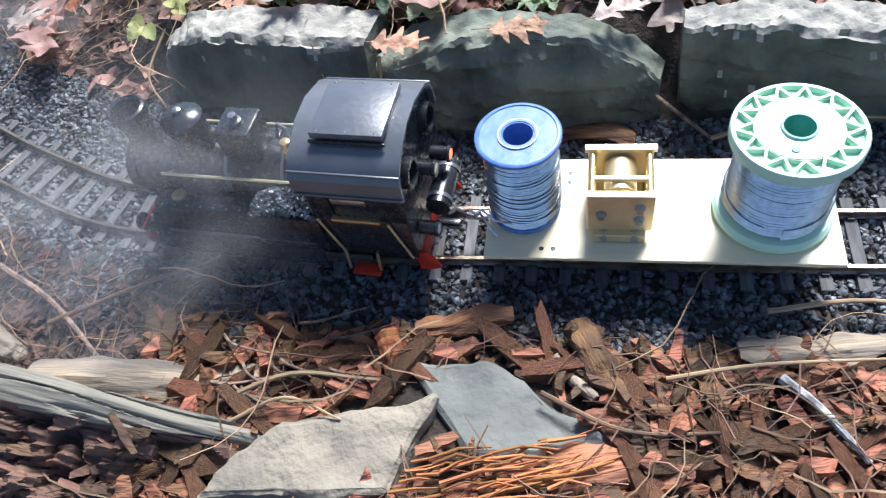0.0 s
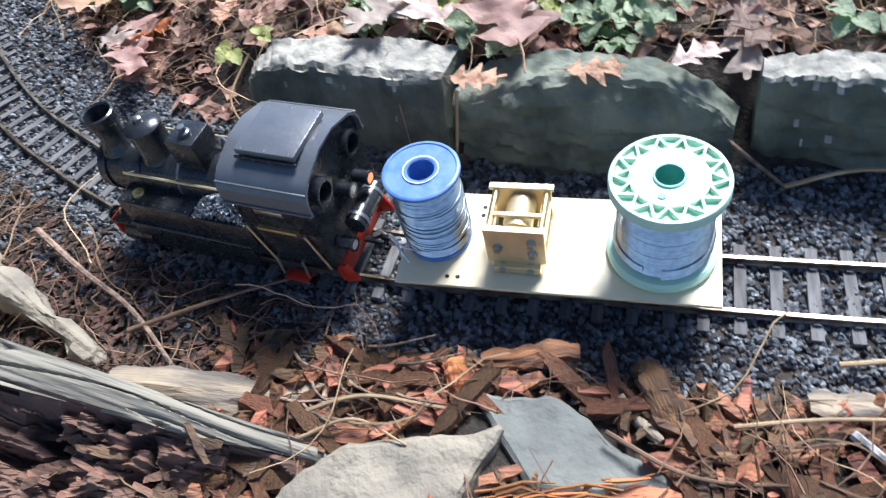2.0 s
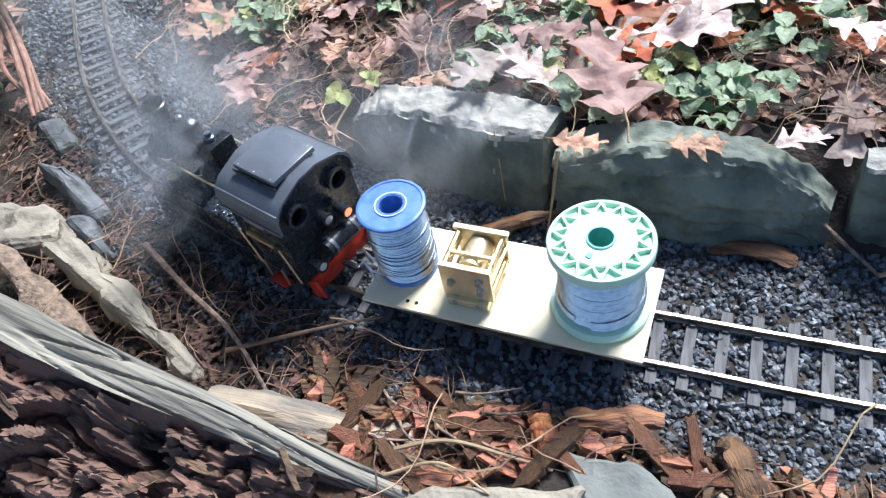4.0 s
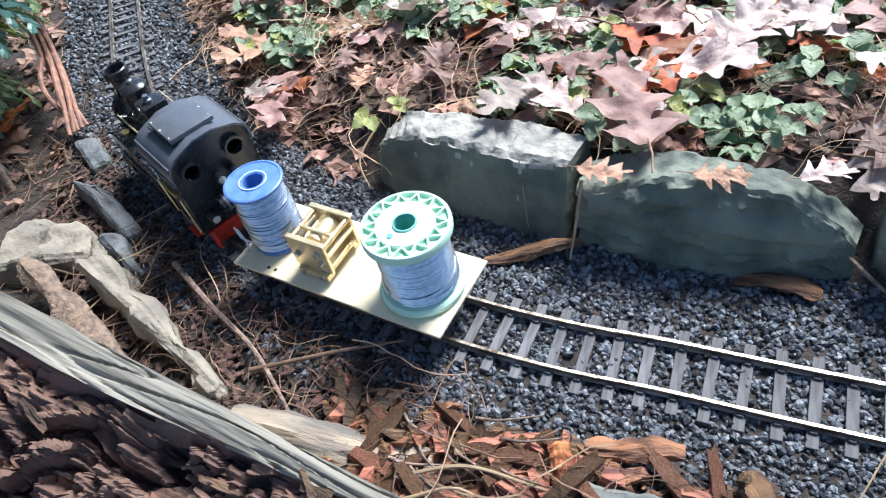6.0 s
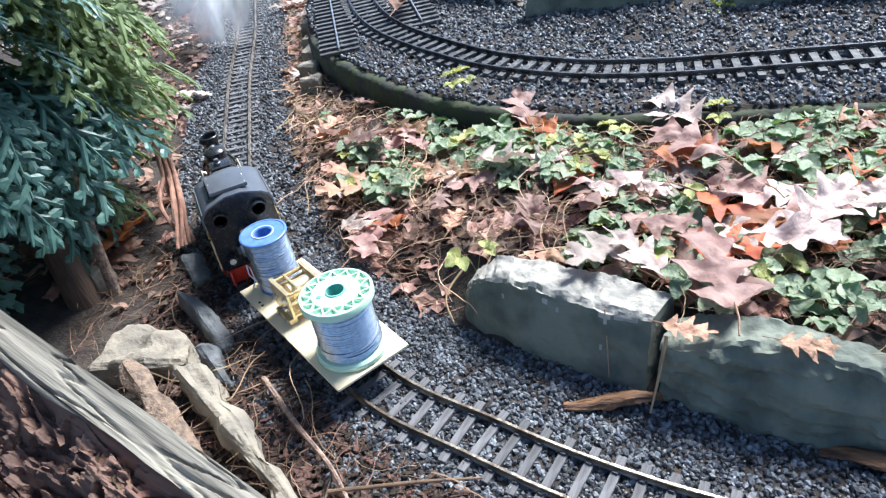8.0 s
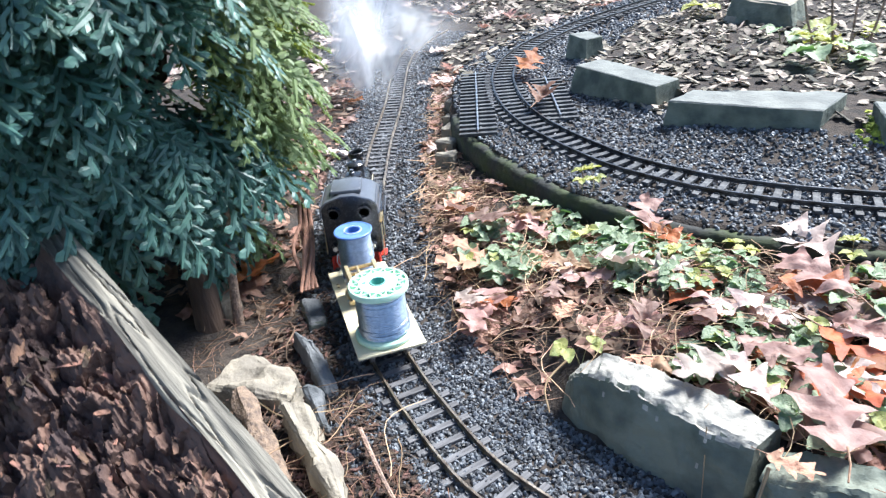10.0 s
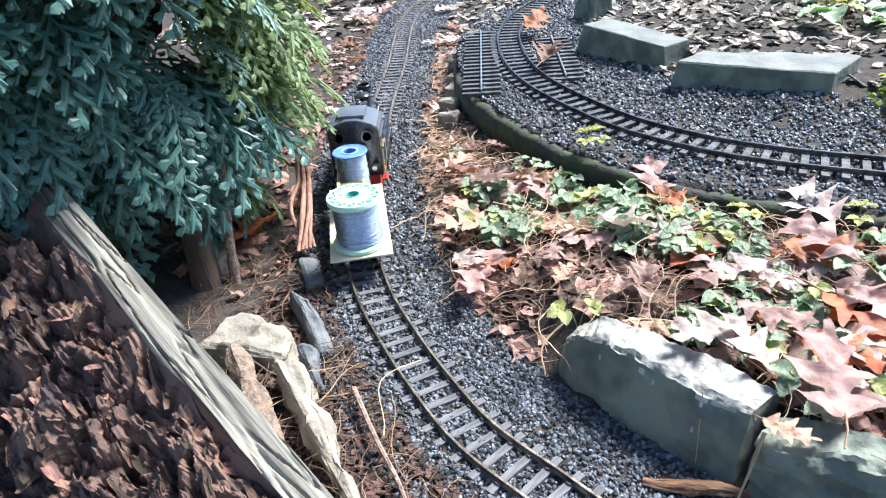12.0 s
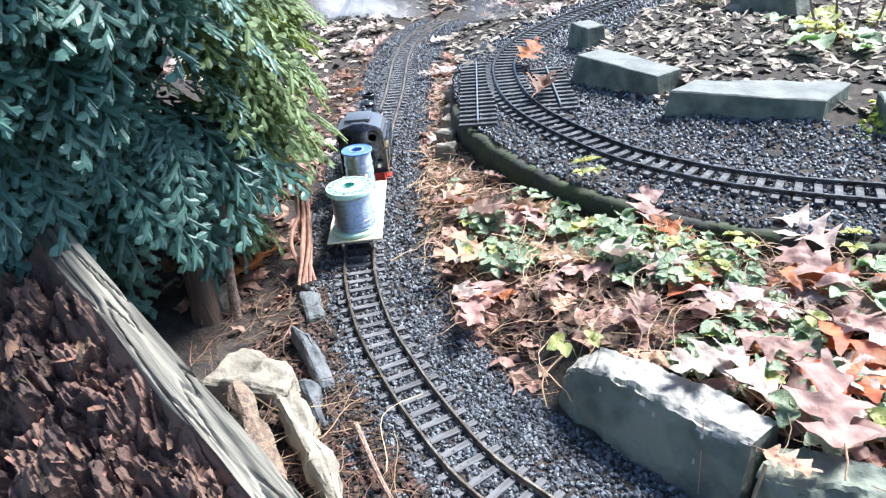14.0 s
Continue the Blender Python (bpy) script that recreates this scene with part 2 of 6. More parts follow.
def ground_height(xy):
    """The lie of the land: a flat track bed, a planted bank behind the stones, a raised bed with the second line."""
    xy = np.atleast_2d(xy)
    x, y = xy[:, 0], xy[:, 1]
    o, s = MAIN.offsets(xy)
    of, sf = FAR.offsets(xy)
    z = np.full(len(xy), -0.0105)
    bank = step(0.11, 0.2, -o) * step(-0.34, -0.06, x) * step(1.3, 0.85, y)
    z += 0.055 * bank
    z += 0.02 * step(0.12, 0.25, -o) * (1 - step(-0.34, -0.06, x))
    z += 0.010 * step(0.075, 0.12, o) * step(-0.2, 0.1, x)
    z += 0.02 * step(0.1, 0.3, o) * step(-0.45, -0.7, x)
    z = np.where((of < 0.125) & (y > 0.9), 0.060, z)
    z += np.where(y > 0.9, 0.03 * step(0.12, 0.3, -of), 0)
    wild = step(0.1, 0.16, np.abs(o)) * step(0.1, 0.14, np.abs(of))
    n = np.array([noise.fractal((a * 9, b * 9, 0.3), 1.0, 2.0, 4) for a, b in xy])
    return z + 0.006 * n * (0.25 + wild)


def ground_z(x, y):
    return float(ground_height([(x, y)])[0])


# ---- ground ----
def make_ground():
    fine_x, fine_y = np.arange(-1.5, 0.8, 0.014), np.arange(0.05, 2.4, 0.014)
    xs = np.concatenate([[-60, -20, -8, -4, -2.5, -1.9], fine_x, [0.95, 1.2, 1.6, 2.4, 4, 8, 20, 60]])
    ys = np.concatenate([[-60, -20, -8, -3, -1.2, -0.5, -0.15], fine_y, [2.6, 3, 3.6, 5, 9, 20, 60]])
    X, Y = np.meshgrid(xs, ys)
    xy = np.stack([X.ravel(), Y.ravel()], 1)
    z = ground_height(xy)
    w = len(xs)
    faces = [(j * w + i, j * w + i + 1, (j + 1) * w + i + 1, (j + 1) * w + i) for j in range(len(ys) - 1) for i in range(w - 1)]
    ob = mesh_object("ground", np.column_stack([xy, z]), faces, M_SOIL, True)
    tagged(ob, "dark brown garden soil with a gravel track bed", "ground", kind="structure")


make_ground()


def ballast_templates(n=6):
    out = []
    for k in range(n):
        bm = bmesh.new()
        bmesh.ops.create_icosphere(bm, subdivisions=1, radius=1)
        for v in bm.verts:
            v.co *= rng.uniform(0.7, 1.15)
            v.co.z *= 0.75
        out.append(template(bm))
    return out


STONES = ballast_templates()


def make_ballast(name, line, length, offset, count, size, label, lift=0.0, skip_rails=True):
    s, o = rng.uniform(*length, count), rng.uniform(*offset, count)
    pts = np.array([line.off(a, b) for a, b in zip(s, o)])
    z = ground_height(pts)
    poses = []
    for (x, y), h, b in zip(pts, z, o):
        r = size * rng.uniform(0.55, 1.35)
        poses.append((int(rng.integers(len(STONES))), turn_matrix((x, y, h + lift + r * rng.uniform(-0.1, 0.45)), (r * rng.uniform(0.8, 1.4), r, r), tilt=1.5)))
    return tagged(scatter(name, STONES, poses, M_PEBBLE), label, "gravel", kind="stuff")


make_ballast("ballast", MAIN, (0.55, 1.75), (-0.118, 0.105), 26000, 0.0030, "dark blue-grey crushed stone round the track")
make_ballast("ballast", MAIN, (1.75, 3.74), (-0.12, 0.10), 17000, 0.0036, "grey crushed stone round the track")
make_ballast("ballast", FAR, (0.7, 2.6), (-0.24, 0.122), 18000, 0.0040, "grey crushed stone on the raised bed")


# ---- track ----
def rail(name, line, s0, s1, offset, z_top, height, head, mat, parent):
    """A flat-bottomed rail swept along the line."""
    prof = [(-head, 0), (-head * 0.9, 0.0006), (head * 0.9, 0.0006), (head, 0), (head, -0.0016), (head * 0.35, -0.0024), (head * 0.35, -height + 0.0012), (head * 1.7, -height + 0.0006), (head * 1.7, -height), (-head * 1.7, -height), (-head * 1.7, -height + 0.0006), (-head * 0.35, -height + 0.0012), (-head * 0.35, -0.0024), (-head, -0.0016)]
    steps = int((s1 - s0) / 0.02)
    vs, fs = [], []
    for i in range(steps + 1):
        s = s0 + (s1 - s0) * i / steps
        for a, b in prof:
            x, y = line.off(s, offset + a)
            vs.append((x, y, z_top - 0.0006 + b))
    n = len(prof)
    for i in range(steps):
        for k in range(n):
            fs.append((i * n + k, i * n + (k + 1) % n, (i + 1) * n + (k + 1) % n, (i + 1) * n + k))
    fs.append(tuple(range(n)))
    fs.append(tuple(reversed(range(steps * n, steps * n + n))))
    ob = mesh_object(name, vs, fs, mat)
    ob.parent = parent
    return ob


def tie_mesh(name, length, width, gauge, mat, chair):
    bm = box((width, length, 0.006), (0, 0, -0.003), 0.0006)
    for side in (-1, 1):
        for o in (-0.0035, 0.0035):
            box((width * 0.55, 0.0022, 0.0024), (0, side * gauge / 2 + o, 0.0008), 0, None, bm)
    me = bpy.data.meshes.new(name)
    bm.to_mesh(me)
    bm.free()
    me.materials.append(mat)
    return me


def make_track(name, line, s0, s1, z, gauge, height, head, pitch, length, width, tie_mat, rail_mat, label):
    track = tagged(new(name), label, "railway track", kind="structure")
    for side in (-1, 1):
        rail("rail", line, s0, s1, side * (gauge / 2 + head * 0.5), z, height, head, rail_mat, track)
    me = tie_mesh("tie", length, width, gauge + head, tie_mat, True)
    for i in range(int((s1 - s0) / pitch)):
        s = s0 + (i + 0.5) * pitch
        ob = new("tie", me)
        ob.parent = track
        x, y = line.at(s)
        d = line.way(s)
        ob.matrix_basis = pose(x, y, z - height + 0.0003, 0, 0, math.degrees(math.atan2(d[1], d[0])) + rng.uniform(-2, 2))
    return track


make_track("track_main", MAIN, 0.3, 3.74, 0.0, GAUGE, 0.0062, 0.0014, 0.0238, 0.076, 0.0085, M_TIE, M_RAIL, "garden railway track, weathered grey ties, worn brass-brown rails")
make_track("track_far", FAR, 0.5, 3.43, FAR_Z, FAR_GAUGE, 0.0065, 0.0016, 0.026, 0.088, 0.011, M_TIE_DARK, M_RAIL_DARK, "curved garden railway track, dark ties and dark rails")


# ---- stones ----
def stone(name, top, foot, z_top, z_foot, mat_side, mat_top, label, cuts=5, rough=0.006, seed=1.0, category="stone"):
    """A split stone: a top outline and a foot outline of four corners, subdivided and broken up; its top is a part of its own."""
    bm = bmesh.new()
    zs = z_top if hasattr(z_top, "__len__") else (z_top,) * 4
    t = [bm.verts.new((x, y, z)) for (x, y), z in zip(top, zs)]
    f = [bm.verts.new((x, y, z_foot)) for x, y in foot]
    bm.faces.new(t)
    bm.faces.new(list(reversed(f)))
    for k in range(4):
        bm.faces.new((t[k], f[k], f[(k + 1) % 4], t[(k + 1) % 4]))
    bmesh.ops.recalc_face_normals(bm, faces=bm.faces)
    bmesh.ops.bevel(bm, geom=list(bm.edges), offset=rough * 0.5, segments=1, affect="EDGES")
    bmesh.ops.subdivide_edges(bm, edges=list(bm.edges), cuts=cuts, use_grid_fill=True)
    bmesh.ops.triangulate(bm, faces=[q for q in bm.faces if len(q.verts) > 4])
    bm.normal_update()
    for v in bm.verts:
        p = v.co * 28 + Vector((seed * 7, seed * 3, 0))
        n = noise.fractal(p, 0.9, 2.0, 5)
        r = noise.ridged_multi_fractal(p * 0.6, 1.0, 2.0, 4, 1.0, 2.0) - 1.0
        v.co += v.normal * rough * (0.8 * n + 0.35 * r)
    bm.normal_update()
    me = bpy.data.meshes.new(name)
    me.materials.append(mat_side)
    me.materials.append(mat_top)
    # faces that point up take the top material
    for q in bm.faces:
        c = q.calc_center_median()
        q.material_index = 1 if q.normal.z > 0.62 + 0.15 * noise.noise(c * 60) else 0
    bm.to_mesh(me)
    bm.free()
    me.polygons.foreach_set("use_smooth", [True] * len(me.polygons))
    me.set_sharp_from_angle(angle=radians(28))
    return tagged(new(name, me), label, category)


def edge_stone(name, front, foot, back, heights, mat_side, mat_top, label, rough, strata, bulge, seed):
    """A quarried stone set on edge: front lip, front foot and back lip run along it; face and top are broken up."""
    n, across, down = 84, 12, 22
    P = lambda rows, u: np.array([np.interp(u, np.linspace(0, 1, len(rows)), [r[k] for r in rows]) for k in range(2)])
    H = lambda u: float(np.interp(u, np.linspace(0, 1, len(heights)), heights))
    bm = bmesh.new()
    rings = []
    for i in range(n + 1):
        u = i / n
        f, g, b, h = P(front, u), P(foot, u), P(back, u), H(u)
        h += 0.003 * noise.noise((u * 9, seed, 1)) + 0.0016 * noise.noise((u * 31, seed, 2))
        out = (g - b) / max(1e-6, np.linalg.norm(g - b))
        ring = [(*(b - 0.004 * out), -0.022)]
        for k in range(across + 1):
            q = b + (f - b) * k / across
            dip = 0.004 * noise.fractal((q[0] * 60 + seed, q[1] * 60, 1), 0.9, 2.0, 4)
            ring.append((*q, h + dip - 0.003 * (k in (0, across))))
        for k in range(1, down + 1):
            v = k / down
            q = f + (g - f) * v + out * bulge * math.sin(math.pi * v ** 0.8)
            z = h + (-0.022 - h) * v
            step_out = strata * noise.noise((u * 3.2 + 0.4 * z * 20, z * 130 + u * 2.0, seed)) + 0.6 * strata * noise.noise((u * 11, z * 320 + u * 4, seed + 5))
            q = q + out * (step_out + rough * noise.fractal((q[0] * 34 + seed * 3, q[1] * 34, z * 34), 0.9, 2.0, 5))
            ring.append((*q, z))
        rings.append([bm.verts.new(p) for p in ring])
    m = len(rings[0])
    for a, b in zip(rings, rings[1:]):
        for k in range(m):
            bm.faces.new((a[k], a[(k + 1) % m], b[(k + 1) % m], b[k]))
    for ring in (rings[0], rings[-1]):
        bm.faces.new(ring)
    bmesh.ops.recalc_face_normals(bm, faces=bm.faces)
    me = bpy.data.meshes.new(name)
    me.materials.append(mat_side)
    me.materials.append(mat_top)
    # faces that point up take the top material
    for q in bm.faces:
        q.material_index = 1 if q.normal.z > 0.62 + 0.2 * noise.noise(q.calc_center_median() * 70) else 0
    bm.to_mesh(me)
    bm.free()
    me.polygons.foreach_set("use_smooth", [True] * len(me.polygons))
    me.set_sharp_from_angle(angle=radians(32))
    return tagged(new(name, me), label, "stone")


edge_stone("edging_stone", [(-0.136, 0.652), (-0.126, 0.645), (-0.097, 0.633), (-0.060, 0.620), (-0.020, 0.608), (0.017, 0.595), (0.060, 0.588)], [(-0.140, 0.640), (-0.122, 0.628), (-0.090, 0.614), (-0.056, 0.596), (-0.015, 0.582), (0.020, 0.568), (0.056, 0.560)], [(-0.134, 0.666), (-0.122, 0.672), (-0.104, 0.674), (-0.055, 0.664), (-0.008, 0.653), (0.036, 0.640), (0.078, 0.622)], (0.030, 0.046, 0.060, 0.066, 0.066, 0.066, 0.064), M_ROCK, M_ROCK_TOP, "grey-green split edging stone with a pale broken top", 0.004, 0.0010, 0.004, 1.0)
edge_stone("edging_stone", [(0.067, 0.562), (0.090, 0.560), (0.123, 0.556), (0.150, 0.553), (0.180, 0.550), (0.232, 0.538), (0.266, 0.532), (0.284, 0.528)], [(0.070, 0.566), (0.090, 0.552), (0.120, 0.535), (0.150, 0.524), (0.180, 0.520), (0.225, 0.520), (0.262, 0.520), (0.288, 0.522)], [(0.080, 0.600), (0.100, 0.606), (0.125, 0.600), (0.155, 0.590), (0.185, 0.580), (0.235, 0.570), (0.270, 0.562), (0.294, 0.552)], (0.056, 0.058, 0.068, 0.074, 0.075, 0.066, 0.046, 0.024), M_ROCK, M_ROCK, "grey-green layered edging stone with a rounded top", 0.007, 0.0045, 0.003, 2.0)
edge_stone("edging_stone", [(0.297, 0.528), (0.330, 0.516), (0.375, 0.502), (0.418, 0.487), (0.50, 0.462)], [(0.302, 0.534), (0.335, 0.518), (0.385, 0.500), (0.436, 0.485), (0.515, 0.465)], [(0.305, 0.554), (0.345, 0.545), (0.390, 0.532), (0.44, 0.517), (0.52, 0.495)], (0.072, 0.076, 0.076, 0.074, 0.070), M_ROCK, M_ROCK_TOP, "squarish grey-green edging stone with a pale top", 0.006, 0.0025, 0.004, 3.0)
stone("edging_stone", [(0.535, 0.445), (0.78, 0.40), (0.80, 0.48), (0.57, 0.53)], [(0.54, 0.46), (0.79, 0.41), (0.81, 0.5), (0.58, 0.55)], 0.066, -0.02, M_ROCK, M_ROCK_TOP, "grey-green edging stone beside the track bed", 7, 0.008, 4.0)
stone("edging_block", [(-0.4454, 1.5794), (-0.243, 1.4539), (-0.2108, 1.5158), (-0.4123, 1.6463)], [(-0.4603, 1.5563), (-0.2348, 1.4561), (-0.1978, 1.5408), (-0.4185, 1.6422)], 0.122, 0.05, M_ROCK, M_SLAB_BLUE, "cut grey edging block on the raised bed", 6, 0.003, 5.0)
stone("edging_block", [(-0.2, 1.379), (0.056, 1.374), (0.09, 1.49), (-0.172, 1.462)], [(-0.208, 1.367), (0.056, 1.362), (0.09, 1.502), (-0.184, 1.474)], (0.118, 0.12, 0.12, 0.118), 0.05, M_ROCK, M_SLAB_BLUE, "long cut grey edging block on the raised bed", 6, 0.004, 6.0)
stone("edging_block", [(0.1498, 1.3606), (0.4038, 1.3845), (0.3771, 1.4728), (0.1308, 1.4492)], [(0.153, 1.3451), (0.4112, 1.4072), (0.3729, 1.4933), (0.1339, 1.4311)], 0.118, 0.05, M_ROCK, M_SLAB_BLUE, "cut grey edging block beside yellow-green moss", 6, 0.004, 7.0)
stone("edging_block", [(-0.5647, 1.8675), (-0.4999, 1.8077), (-0.4715, 1.8494), (-0.5303, 1.9084)], [(-0.5766, 1.8582), (-0.4988, 1.7999), (-0.4664, 1.8582), (-0.5377, 1.9166)], 0.125, 0.05, M_ROCK, M_SLAB_BLUE, "small upright grey edging block", 4, 0.003, 8.0)
stone("flagstone", [(0.077, 0.327), (0.112, 0.262), (0.212, 0.251), (0.13, 0.32)], [(0.073, 0.331), (0.108, 0.258), (0.216, 0.247), (0.126, 0.324)], (0.01, 0.01, 0.006, 0.01), -0.022, M_SLAB_BLUE, M_SLAB_BLUE, "flat blue-grey flagstone among bark chips", 12, 0.005, 9.0)
stone("flagstone", [(-0.022, 0.29), (-0.06, 0.254), (0.062, 0.243), (0.096, 0.3)], [(-0.027, 0.295), (-0.065, 0.249), (0.067, 0.238), (0.101, 0.305)], (0.012, 0.012, 0.014, 0.016), -0.022, M_SLAB, M_SLAB, "pale tan flagstone with a broken edge", 14, 0.006, 10.0)
stone("flagstone", [(-0.532, 0.49), (-0.415, 0.512), (-0.438, 0.549), (-0.534, 0.568)], [(-0.538, 0.484), (-0.409, 0.506), (-0.432, 0.555), (-0.54, 0.574)], (0.02, 0.022, 0.02, 0.02), -0.025, M_SLAB, M_SLAB, "pale tan flagstone near the cedar trunk", 10, 0.011, 11.0)
stone("wedge_stone", [(-0.412, 0.486), (-0.228, 0.374), (-0.214, 0.384), (-0.384, 0.507)], [(-0.418, 0.492), (-0.222, 0.368), (-0.208, 0.378), (-0.39, 0.513)], (0.042, 0.006, 0.004, 0.036), -0.022, M_SLAB, M_SLAB, "long pale pointed stone beside the weathered log", 12, 0.013, 12.0)
stone("dark_stone", [(-0.498, 0.619), (-0.4, 0.55), (-0.39, 0.563), (-0.464, 0.622)], [(-0.502, 0.623), (-0.396, 0.546), (-0.386, 0.559), (-0.468, 0.626)], (0.026, 0.008, 0.006, 0.02), -0.02, M_GREY_STONE, M_GREY_STONE, "upright dark grey stone at the track bed's edge", 9, 0.008, 13.0)
stone("dark_stone", [(-0.413, 0.534), (-0.372, 0.504), (-0.358, 0.506), (-0.394, 0.541)], [(-0.417, 0.538), (-0.368, 0.5), (-0.354, 0.502), (-0.398, 0.545)], (0.026, 0.004, 0.0, 0.018), -0.02, M_GREY_STONE, M_GREY_STONE, "small upright dark grey stone at the track bed's edge", 8, 0.007, 14.0)
stone("dark_stone", [(-0.5613, 0.7134), (-0.5119, 0.6646), (-0.4957, 0.6772), (-0.5397, 0.7279)], [(-0.5732, 0.7064), (-0.5096, 0.6573), (-0.4873, 0.6785), (-0.5397, 0.7398)], (0.004, 0.002, 0.0, 0.002), -0.02, M_ROCK, M_GREY_STONE, "low dark stone under dry needles", 5, 0.006, 15.0)
stone("pale_stone", [(-0.6987, 0.6528), (-0.6428, 0.628), (-0.6322, 0.6594), (-0.6771, 0.6944)], [(-0.6996, 0.6388), (-0.6428, 0.6217), (-0.6258, 0.6615), (-0.6769, 0.7012)], 0.022, -0.02, M_SLAB, M_SLAB, "small pale stone near the cedar trunk", 4, 0.005, 16.0)
for k, (x, y, r) in enumerate([(-0.6642, 1.3939, 0.028), (-0.6406, 1.3134, 0.022), (-0.7109, 1.4672, 0.02), (-0.7586, 1.5753, 0.025), (-0.606, 1.2429, 0.02)]):
    stone("pale_stone", [(x - r, y - r * 0.6), (x + r, y - r * 0.7), (x + r * 0.8, y + r * 0.7), (x - r * 0.8, y + r * 0.6)], [(x - r, y - r * 0.7), (x + r * 1.1, y - r * 0.7), (x + r, y + r * 0.8), (x - r, y + r * 0.7)], 0.025, -0.015, M_SLAB, M_SLAB, "small rounded pale stone against the bed's wall", 4, 0.006, 20.0 + k)


def make_curb():
    """The low wall that holds the raised bed."""
    CURB = 0.125
    vs, fs, n = [], [], 0
    steps = 90
    prof = [(0.0, -0.03), (0.002, 0.05), (-0.004, 0.057), (-0.016, 0.057), (-0.022, 0.05), (-0.022, -0.03)]
    for i in range(steps + 1):
        s = 0.55 + 1.35 * i / steps
        for k, (a, b) in enumerate(prof):
            x, y = FAR.off(s, CURB + a + 0.012 + 0.004 * noise.noise((s * 14, k, 1)))
            vs.append((x, y, b + 0.005 * noise.noise((s * 22, 3, 2)) * (b > 0)))
    m = len(prof)
    for i in range(steps):
        for k in range(m):
            fs.append((i * m + k, i * m + (k + 1) % m, (i + 1) * m + (k + 1) % m, (i + 1) * m + k))
    fs.append(tuple(range(m)))
    fs.append(tuple(reversed(range(steps * m, steps * m + m))))
    mat = material("mossy_wall", (0.035, 0.035, 0.032), 0.9, second=(0.05, 0.065, 0.025), scale=20, bump=0.9, bump_scale=80)
    tagged(mesh_object("retaining_curb", vs, fs, mat, True), "low dark mossy wall holding the raised gravel bed", "retaining wall", kind="structure")


make_curb()


# ---- train ----
def make_locomotive():
    loco = tagged(new("steam_locomotive"), "black model tank locomotive with red buffer beams on the track", "locomotive")
    P = lambda name, bm, mat, parent=loco, label="", smooth=35: part(name, bm, mat, parent, label, smooth)
    # frames and running gear
    for side in (-1, 1):
        P("side_frame", box((0.205, 0.003, 0.020), (0, side * 0.026, 0.020), 0.0006), M_BLACK)
    P("running_board", box((0.222, 0.080, 0.003), (0.0, 0, 0.0325), 0.0008), M_BLACK)
    for x, name in ((0.113, "front_beam"), (-0.113, "rear_beam")):
        P(name, box((0.004, 0.076, 0.020), (x, 0, 0.022), 0.001), M_RED, label="red painted buffer beam")
    for x in (-0.066, 0.0, 0.066):
        for side in (-1, 1):
            w = P("wheel", lathe([(0, -0.003), (0.0135, -0.003), (0.0135, -0.0015), (0.012, -0.001), (0.012, 0.003), (0.009, 0.0034), (0.009, 0.0022), (0.004, 0.0022), (0.004, 0.0045), (0, 0.0045)] if side > 0 else [(0, 0.003), (0.0135, 0.003), (0.0135, 0.0015), (0.012, 0.001), (0.012, -0.003), (0.009, -0.0034), (0.009, -0.0022), (0.004, -0.0022), (0.004, -0.0045), (0, -0.0045)], 24, "Y", None, (x, side * 0.0228, 0.0122)), M_BLACK)
        P("axle", rod((x, -0.022, 0.0122), (x, 0.022, 0.0122), 0.002, None, 10), M_STEEL)
    for side in (-1, 1):
        P("coupling_rod", box((0.142, 0.002, 0.004), (0, side * 0.031, 0.010), 0.0006), M_STEEL)
        c = P("cylinder", rod((0.070, side * 0.034, 0.020), (0.100, side * 0.034, 0.020), 0.010, None, 20), M_BLACK)
        P("step_plate", box((0.022, 0.010, 0.002), (-0.070, side * 0.040, 0.008), 0.0004), M_RED, label="red footstep")
        for x in (-0.080, -0.056):
            P("step_hanger", rod((x, side * 0.040, 0.008), (x - 0.004, side * 0.042, 0.034), 0.0011, None, 8), M_BRASS_PALE)
    # boiler
    P("boiler", lathe([(0, -0.045), (0.0225, -0.045), (0.0225, 0.062), (0.0232, 0.062), (0.0232, 0.066), (0.0225, 0.066), (0.0225, 0.098), (0.0240, 0.098), (0.0240, 0.106), (0.020, 0.107), (0.019, 0.109), (0.006, 0.112), (0, 0.112)], 36, "X", None, (0, 0, 0.070)), M_BLACK)
    for x in (-0.02, 0.024):
        P("boiler_band", lathe([(0.0224, -0.0014), (0.0230, -0.0014), (0.0230, 0.0014), (0.0224, 0.0014)], 36, "X", None, (x, 0, 0.070)), M_ROOF)
    P("smokebox_saddle", box((0.030, 0.034, 0.024), (0.088, 0, 0.044), 0.002), M_BLACK)
    P("chimney", lathe([(0.0155, 0.0), (0.0125, 0.006), (0.0100, 0.012), (0.0110, 0.025), (0.0125, 0.0285), (0.0138, 0.029), (0.0138, 0.036), (0.0122, 0.037), (0.0108, 0.0355), (0.0098, 0.020), (0.0, 0.018)], 32, "Z", None, (0.092, 0, 0.089)), M_BLACK)
    dome = P("steam_dome", lathe([(0.0165, 0.0), (0.0140, 0.005), (0.0135, 0.028), (0.0150, 0.029), (0.0150, 0.031), (0.0120, 0.034), (0.0030, 0.036), (0, 0.036)], 32, "Z", None, (0.050, 0, 0.088)), M_BLACK)
    P("dome_nut", lathe([(0.0032, 0.0), (0.0032, 0.003), (0.0015, 0.004), (0, 0.004)], 8, "Z", None, (0.050, 0, 0.1235)), M_STEEL, dome)
